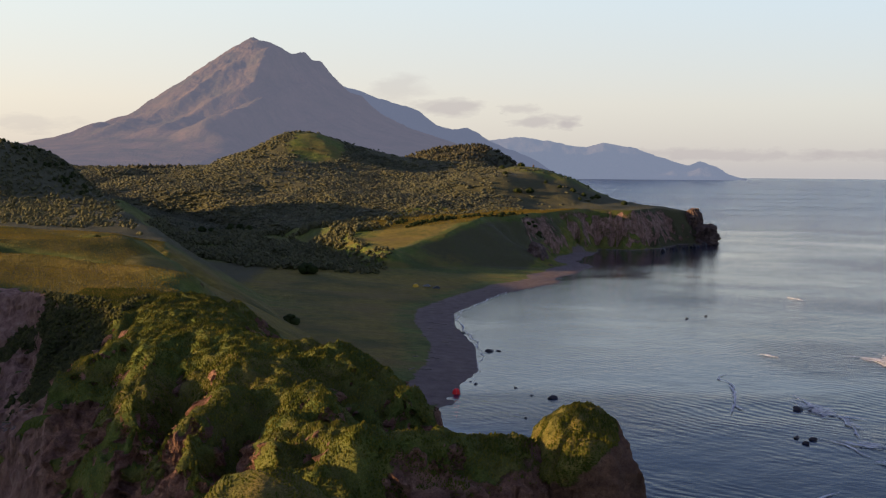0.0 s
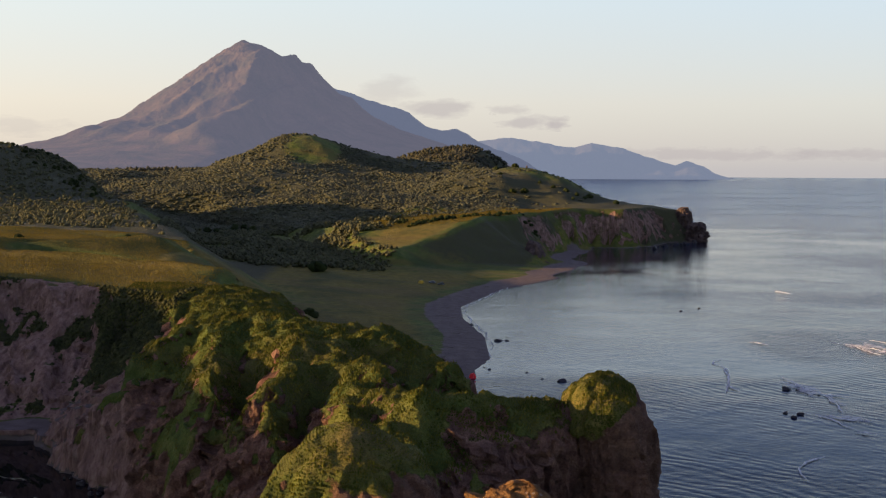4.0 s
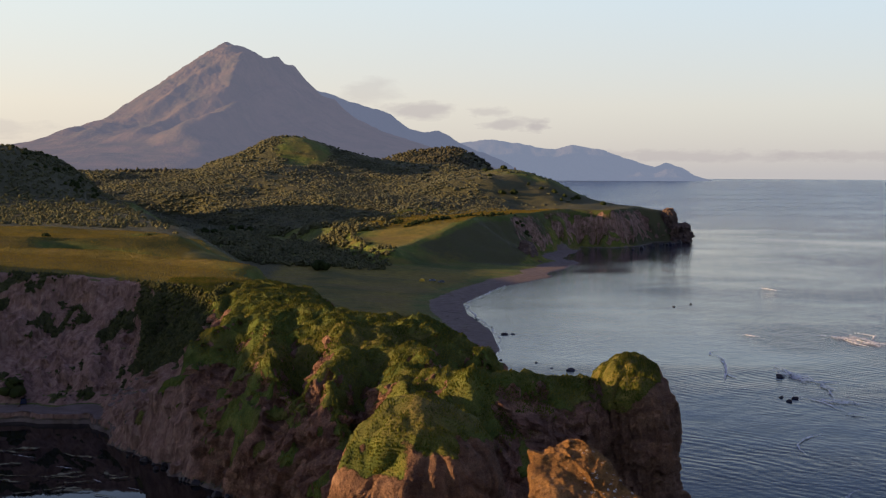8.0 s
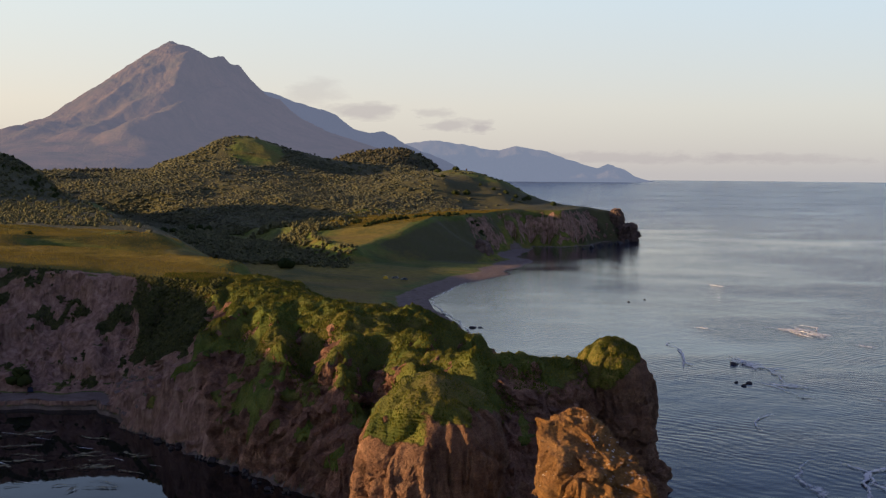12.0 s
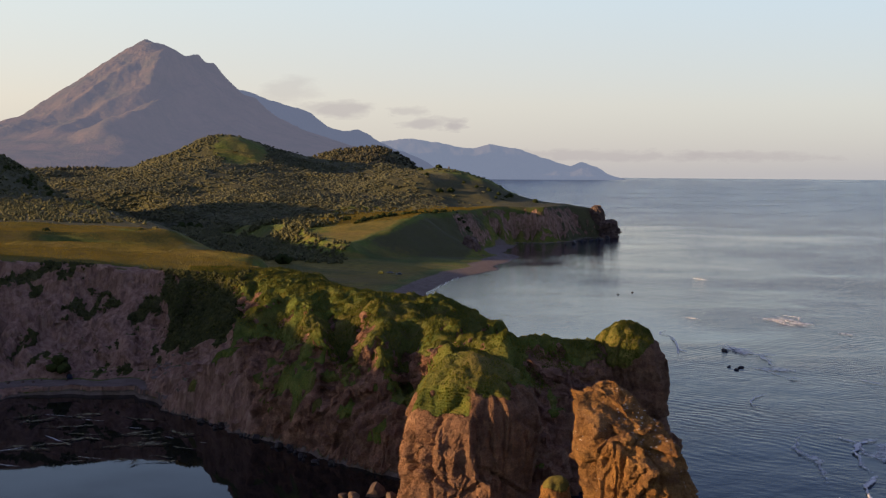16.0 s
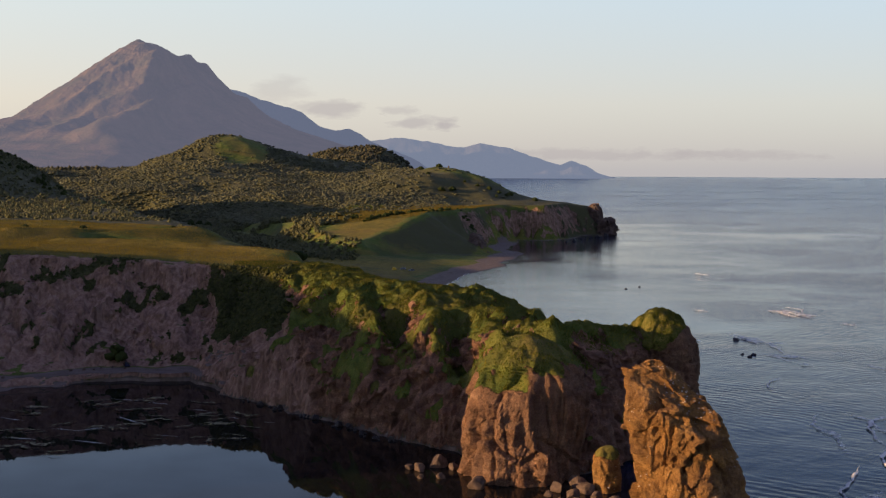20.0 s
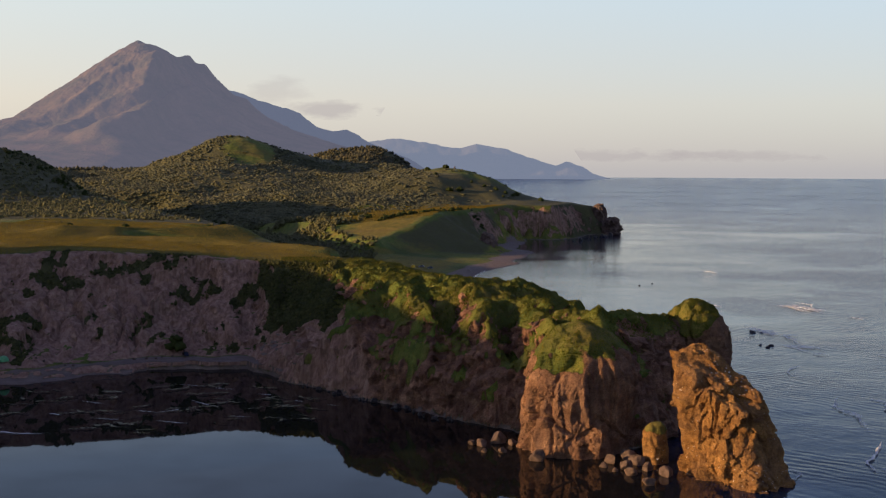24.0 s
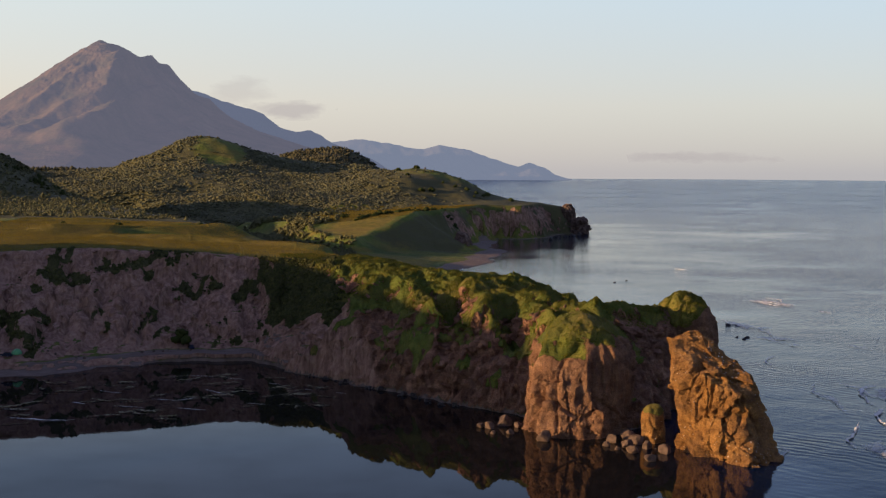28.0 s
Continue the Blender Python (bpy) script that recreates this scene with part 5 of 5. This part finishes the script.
WHITE = "white foam of a small breaking wave"
for pts, w in (([(133, 460), (142, 451)], 2.2), ([(176, 452), (184, 441), (189, 425)], 2.6), ([(191, 470), (197, 455), (190, 440)], 2.2), ([(111, 418), (104, 405), (106, 390), (100, 375)], 0.9), ([(97, 362), (99, 350)], 0.9),
               ([(121, 346), (128, 343)], 1.3), ([(114, 313), (118, 306), (124, 302)], 1.5), ([(115, 289), (122, 286)], 1.6), ([(122, 379), (124, 360), (121, 340)], 1.4), ([(213, 676), (220, 655)], 1.8),
               ([(144, 284), (148, 271)], 1.2), ([(91, 201), (95, 190), (90, 180), (92, 168)], 1.2),
               ([(24, 118), (25, 110), (20, 102)], 0.9), ([(128, 345), (134, 338)], 1.1), ([(178, 449), (182, 420)], 1.3)):
    foam(pts, w, FOAM, WHITE)
for pts, w in (([(170, 462), (182, 445), (178, 425)], 12), ([(118, 372), (124, 352), (120, 335)], 9), ([(60, 120), (53, 110), (50, 98), (53, 84)], 6), ([(90, 206), (80, 197), (74, 185), (75, 172), (70, 160), (65, 146)], 3.5), ([(118, 312), (128, 300)], 7), ([(192, 404), (196, 390)], 7), ([(102, 190), (100, 172)], 8)):
    foam(pts, w, THIN, "thin torn foam spread over ruffled water", lift=0.08)
for pts, w in (([(104, 196), (95, 190), (88, 181), (86, 172), (83, 158)], 2.4), ([(83, 158), (77, 150), (73, 143), (70, 130)], 2.2), ([(66, 140), (57, 128), (49, 118), (46, 106)], 1.6), ([(125, 350), (127, 338), (121, 310)], 1.4),
               ([(98, 262), (90, 255), (86, 247), (84, 236)], 1.0), ([(106, 402), (104, 385), (97, 357), (92, 340)], 0.8), ([(110, 316), (115, 306), (117, 290)], 1.0)):
    foam(pts, w, FOAM, WHITE)
for pts, w in (([(112, 192), (100, 182), (96, 165), (92, 150)], 13), ([(84, 146), (76, 132), (70, 116)], 10), ([(186, 470), (188, 440), (186, 415)], 12), ([(128, 346), (126, 322)], 8)):
    foam(pts, w, THIN, "thin torn foam spread over ruffled water", lift=0.08)
# swash along the beach, and pale streaks of weed on the still cove
foam([(5, 371), (15, 419), (17, 473), (8, 543), (8, 586), (24, 638), (45, 706), (82, 800), (114, 880)], 0.7, FOAM, "thin white line of swash along the beach", lift=0.15, wig=1.5)
for pts, w in (([(-150, 249), (-143, 246), (-138, 243)], 0.35), ([(-136, 241), (-127, 237)], 0.35), ([(-178, 223), (-168, 217)], 0.5), ([(-160, 207), (-150, 202), (-142, 206)], 0.5), ([(-142, 220), (-132, 210)], 0.5),
               ([(-107, 216), (-103, 213)], 0.35), ([(-96, 209), (-91, 206)], 0.35), ([(-200, 184), (-188, 178), (-176, 176)], 0.7), ([(-170, 196), (-158, 192)], 0.4), ([(-128, 196), (-118, 192)], 0.3),
               ([(-185, 205), (-178, 200)], 0.4), ([(-150, 190), (-138, 186)], 0.5), ([(-120, 228), (-114, 226)], 0.3), ([(-205, 196), (-196, 194)], 0.5)):
    foam(pts, w, FOAM, "pale streak of foam and weed on the still cove", lift=0.06, wig=0.6)

WEED, _n, _l, _b = plain("floating_weed", (0.17, 0.16, 0.095), 0.8, 0.4, 0.8)
_e = _n.new("ShaderNodeAttribute")
_e.attribute_name = "edge"
_l.new(ramp(_n, _l, arith(_n, _l, "MULTIPLY", noise_tex(_n, _l, 0.55, 7, 0.7), _e.outputs["Fac"]), [(0.27, (0, 0, 0)), (0.44, (0.8, 0.8, 0.8))]), _b.inputs["Alpha"])
for i in range(70):
    x, y = random.uniform(-215, -92), random.uniform(176, 246)
    if lie(np.array([x]), np.array([y]))[1][0] > -4:
        continue
    run, bend = random.uniform(6, 15), random.uniform(-2.5, 2.5)
    foam([(x - run / 2, y + bend), (x, y), (x + run / 2, y - 0.4 * bend)], random.uniform(0.8, 2.4), WEED, "ragged mat of pale weed afloat on the still cove", "weed_mat", 0.05, 3.2)


# trees and bushes that stand by themselves
def crown_mesh(seed, high, wide, clumps):
    r = np.random.default_rng(seed)
    one = np.zeros(1)
    at, s = crowns(r, one, one, one, np.array([high]), np.array([wide]), clumps)
    v, f = blobs(r, at, s, ICO, ICO_F, 0.3)
    return tri_mesh("crown", v, f)


def tree(seed, high, wide, clumps, label, name):
    base = new(name)
    bm = bmesh.new()
    bmesh.ops.create_cone(bm, segments=7, radius1=0.045 * high, radius2=0.012 * high, depth=0.7 * high, cap_ends=True)
    bmesh.ops.translate(bm, verts=bm.verts, vec=(0, 0, 0.33 * high))
    for v in bm.verts:
        v.co.x += 0.06 * v.co.z * math.sin(seed)
    part("trunk", bm, BARK, base)
    for j in range(3):
        a = seed + j * 2.1
        bm = bmesh.new()
        bmesh.ops.create_cone(bm, segments=5, radius1=0.02 * high, radius2=0.006 * high, depth=0.4 * high, cap_ends=True)
        bmesh.ops.transform(bm, verts=bm.verts, matrix=Matrix.Translation((0.14 * high * math.cos(a), 0.14 * high * math.sin(a), 0.45 * high)) @ Matrix.Rotation(a, 4, "Z") @ Matrix.Rotation(0.8, 4, "Y"))
        part("limb", bm, BARK, base)
    c = new("crown", crown_mesh(seed, high, wide, clumps))
    c.data.materials.append(BUSH)
    c.parent = base
    return tagged(base, label, "bush" if name == "bush" else "tree")


TREES = [tree(i + 1, 7.0 + i, 6.0 + 0.6 * i, 26, "round-crowned dark green tree on the slope", "tree") for i in range(3)]
BUSHES = [tree(i + 11, 3.2 + 0.5 * i, 4.6 + 0.6 * i, 22, "low dense dark green bush in the grass", "bush") for i in range(3)]


def plant(kind, x, y, size=1.0, label="", group="", z=None):
    z = height_at(x, y) if z is None else z
    ob = copy_thing(kind[random.randrange(3)], Matrix.LocRotScale((x, y, z - 0.15), Euler((0, 0, random.uniform(0, 6.28))), (size, size, size)))
    return tagged(ob, label, group=group)


plant(TREES, -154, 296, 0.85, "round green tree at the foot of the cove cliff")
plant(BUSHES, -70, 500, 1.3, "lone dark bush on the meadow by the beach")
plant(BUSHES, -88, 707, 1.8, "dark bush at the edge of the valley scrub")
for i in range(16):
    x, y = random.uniform(-62, 60), random.uniform(905, 1010)
    if height_at(x, y) > 27:
        plant(TREES if random.random() < 0.3 else BUSHES, x, y, random.uniform(0.3, 0.55), "small dark bush on the dry bluff meadow", "bushes on the bluff meadow")
for i in range(70):
    t = random.random()
    x, y = np.interp(t, [0, 0.5, 1], [-30, 25, 95]) + random.uniform(-6, 4), np.interp(t, [0, 0.5, 1], [878, 925, 985]) + random.uniform(-3, 5)
    plant(BUSHES, x, y, random.uniform(0.4, 0.8), "dark bush in the track along the bluff's edge", "bushes along the bluff track")
for i in range(60):
    t = random.random()
    x, y = np.interp(t, [0, 1], [-300, -450]) + random.uniform(-10, 10), np.interp(t, [0, 1], [955, 1110]) + random.uniform(-40, 40)
    plant(TREES, x, y, random.uniform(0.3, 0.5), "dark tree on the shaded hillside's crest", "trees on the hillside crest")
for i in range(24):
    x, y = random.uniform(60, 200), random.uniform(1180, 1390)
    plant(BUSHES, x, y, random.uniform(0.6, 1.2), "dark bush on the grassy seaward slope", "bushes on the seaward slope")
for x, y in ((-150, 492), (-156, 490), (-144, 497), (-200, 470), (-232, 480), (-176, 520)):
    plant(BUSHES, x, y, random.uniform(0.35, 0.6), "small bush on the grassy terrace", "bushes on the terrace")
for ob in TREES + BUSHES:
    ob.matrix_basis = Matrix.Translation((-185 - 9 * (TREES + BUSHES).index(ob), 1040, height_at(-185 - 9 * (TREES + BUSHES).index(ob), 1040)))


# camps and vehicles
def box(bm, size, at, bevel=0.0):
    r = bmesh.ops.create_cube(bm, size=1, matrix=Matrix.Translation(at) @ Matrix.Diagonal((*size, 1)))
    if bevel:
        edges = list({e for v in r["verts"] for e in v.link_edges})
        bmesh.ops.bevel(bm, geom=edges, offset=bevel, segments=2, affect="EDGES", profile=0.6)


GLASS, _gn, _gl, _gb = plain("car_glass", (0.02, 0.025, 0.03), 0.08, 0.1)
TYRE = plain("tyre_rubber", (0.02, 0.02, 0.02), 0.85)[0]
STEEL = plain("steel", (0.45, 0.45, 0.46), 0.4)[0]
LAMP = plain("lamp_glass", (0.7, 0.68, 0.6), 0.2)[0]


def car(x, y, turn, paint, label):
    base = new("car")
    bm = bmesh.new()
    box(bm, (1.8, 4.5, 0.75), (0, 0, 0.75), 0.12)
    body = part("body", bm, paint, base)
    bm = bmesh.new()
    box(bm, (1.62, 2.6, 0.68), (0, -0.35, 1.42), 0.16)
    for v in bm.verts:
        if v.co.z > 1.5:
            v.co.x *= 0.86
            v.co.y = -0.35 + (v.co.y + 0.35) * 0.82
    part("cabin", bm, paint, base)
    for at, size in (((0, 0.86, 1.40), (1.36, 0.06, 0.42)), ((0, -1.56, 1.40), (1.36, 0.06, 0.42)), ((0.74, -0.35, 1.42), (0.06, 2.0, 0.40)), ((-0.74, -0.35, 1.42), (0.06, 2.0, 0.40))):
        bm = bmesh.new()
        box(bm, size, at, 0.02)
        part("window", bm, GLASS, base, "dark tinted window")
    for sx in (-0.82, 0.82):
        for sy in (-1.4, 1.4):
            bm = bmesh.new()
            bmesh.ops.create_cone(bm, segments=18, radius1=0.36, radius2=0.36, depth=0.24, cap_ends=True, matrix=Matrix.Translation((sx, sy, 0.36)) @ Matrix.Rotation(radians(90), 4, "Y"))
            wheel = part("wheel", bm, TYRE, base)
            bm = bmesh.new()
            bmesh.ops.create_cone(bm, segments=14, radius1=0.2, radius2=0.18, depth=0.27, cap_ends=True, matrix=Matrix.Translation((sx, sy, 0.36)) @ Matrix.Rotation(radians(90), 4, "Y"))
            part("rim", bm, STEEL, wheel)
    for sx in (-0.65, 0.65):
        bm = bmesh.new()
        box(bm, (0.32, 0.06, 0.16), (sx, 2.25, 0.85), 0.02)
        part("headlight", bm, LAMP, base)
    base.matrix_world = Matrix.Translation((x, y, height_at(x, y) + 0.02)) @ Matrix.Rotation(turn, 4, "Z")
    return tagged(base, label, "car", group="vehicles parked by the shore")


def tent(x, y, wide, high, cloth, label, turn=0.0):
    base = new("tent")
    bm = bmesh.new()
    bmesh.ops.create_uvsphere(bm, u_segments=16, v_segments=10, radius=1)
    bmesh.ops.delete(bm, geom=[v for v in bm.verts if v.co.z < -0.02], context="VERTS")
    for v in bm.verts:
        fold = 1 - 0.08 * abs(math.sin(2 * math.atan2(v.co.y, v.co.x)))
        v.co = Vector((v.co.x * wide / 2 * fold, v.co.y * wide * 0.42 * fold, v.co.z * high))
    part("canopy", bm, cloth, base)
    bm = bmesh.new()
    box(bm, (0.05, 0.9, 0.9), (wide * 0.47, 0, 0.45), 0.02)
    part("door_flap", bm, GLASS, base, "dark open door flap")
    for s in (-1, 1):
        bm = bmesh.new()
        n = 14
        for j in range(n):
            a0, a1 = math.pi * j / n, math.pi * (j + 1) / n
            p0, p1 = Vector((math.cos(a0) * wide * 0.36, s * math.cos(a0) * wide * 0.3, math.sin(a0) * high + 0.03)), Vector((math.cos(a1) * wide * 0.36, s * math.cos(a1) * wide * 0.3, math.sin(a1) * high + 0.03))
            q = (p1 - p0).to_track_quat("Z", "Y").to_matrix().to_4x4()
            bmesh.ops.create_cone(bm, segments=5, radius1=0.02, radius2=0.02, depth=(p1 - p0).length * 1.05, matrix=Matrix.Translation((p0 + p1) / 2) @ q)
        part("pole", bm, STEEL, base)
    base.matrix_world = Matrix.Translation((x, y, height_at(x, y))) @ Matrix.Rotation(turn, 4, "Z")
    return tagged(base, label, "tent", group="tents by the shore")


car(-219, 271, 1.1, plain("dark_blue_paint", (0.015, 0.02, 0.035), 0.25)[0], "dark blue off-road car parked on the cove beach")
tent(-215.5, 273, 4.2, 2.2, plain("green_cloth", (0.10, 0.30, 0.14), 0.8)[0], "green and white dome tent beside the parked car", 0.4)
car(-150, 293, 0.3, plain("navy_paint", (0.012, 0.016, 0.04), 0.25)[0], "dark car parked by the tree under the cove cliff")
tent(5.0, 374, 3.4, 1.9, plain("red_cloth", (0.75, 0.03, 0.03), 0.7)[0], "bright red tent on the dark beach", 1.0)
tent(-17, 682, 4.0, 2.2, plain("yellow_cloth", (0.55, 0.36, 0.04), 0.8)[0], "yellow tent at the edge of the meadow", 0.2)
car(-10, 686, 1.3, plain("grey_paint", (0.16, 0.17, 0.18), 0.3)[0], "grey car parked beside the yellow tent")
car(-4, 681, 1.7, plain("slate_paint", (0.07, 0.08, 0.09), 0.3)[0], "slate-grey car parked on the upper beach")

# driftwood on the beach
WOOD = plain("driftwood", (0.20, 0.17, 0.14), 0.9, 0.4, 8)[0]
for i in range(34):
    t = random.random()
    x, y = np.interp(t, [0, 0.25, 0.5, 0.75, 1], [-8, -6, -4, 6, 52]), np.interp(t, [0, 0.25, 0.5, 0.75, 1], [400, 480, 560, 650, 760])
    x, y = x + random.uniform(-5, 9), y + random.uniform(-8, 8)
    if lie(np.array([x]), np.array([y]))[1][0] < 4:
        continue
    bm = bmesh.new()
    length = random.uniform(1.5, 6.0)
    bmesh.ops.create_cone(bm, segments=7, radius1=0.22, radius2=0.12, depth=length, cap_ends=True)
    for v in bm.verts:
        v.co.x += 0.05 * math.sin(v.co.z * 2 + i)
    log = part("driftwood_log", bm, WOOD, None)
    log.matrix_world = Matrix.Translation((x, y, height_at(x, y) + 0.14)) @ Matrix.Rotation(random.uniform(0, 6.28), 4, "Z") @ Matrix.Rotation(radians(90), 4, "Y")
    tagged(log, "weathered grey driftwood log lying on the dark beach", "log", group="driftwood on the beach")

# a small beacon on the hill over the bay
bm = bmesh.new()
bmesh.ops.create_cone(bm, segments=10, radius1=1.5, radius2=1.0, depth=5.0, cap_ends=True, matrix=Matrix.Translation((0, 0, 2.3)))
base = new("beacon")
part("shaft", bm, STONE, base)
bm = bmesh.new()
bmesh.ops.create_cone(bm, segments=10, radius1=1.25, radius2=0.5, depth=1.0, cap_ends=True, matrix=Matrix.Translation((0, 0, 5.3)))
part("cap", bm, STONE, base)
base.matrix_world = Matrix.Translation((111, 1356, height_at(111, 1356)))
tagged(base, "small stone beacon on the grassy hill crest", "beacon")
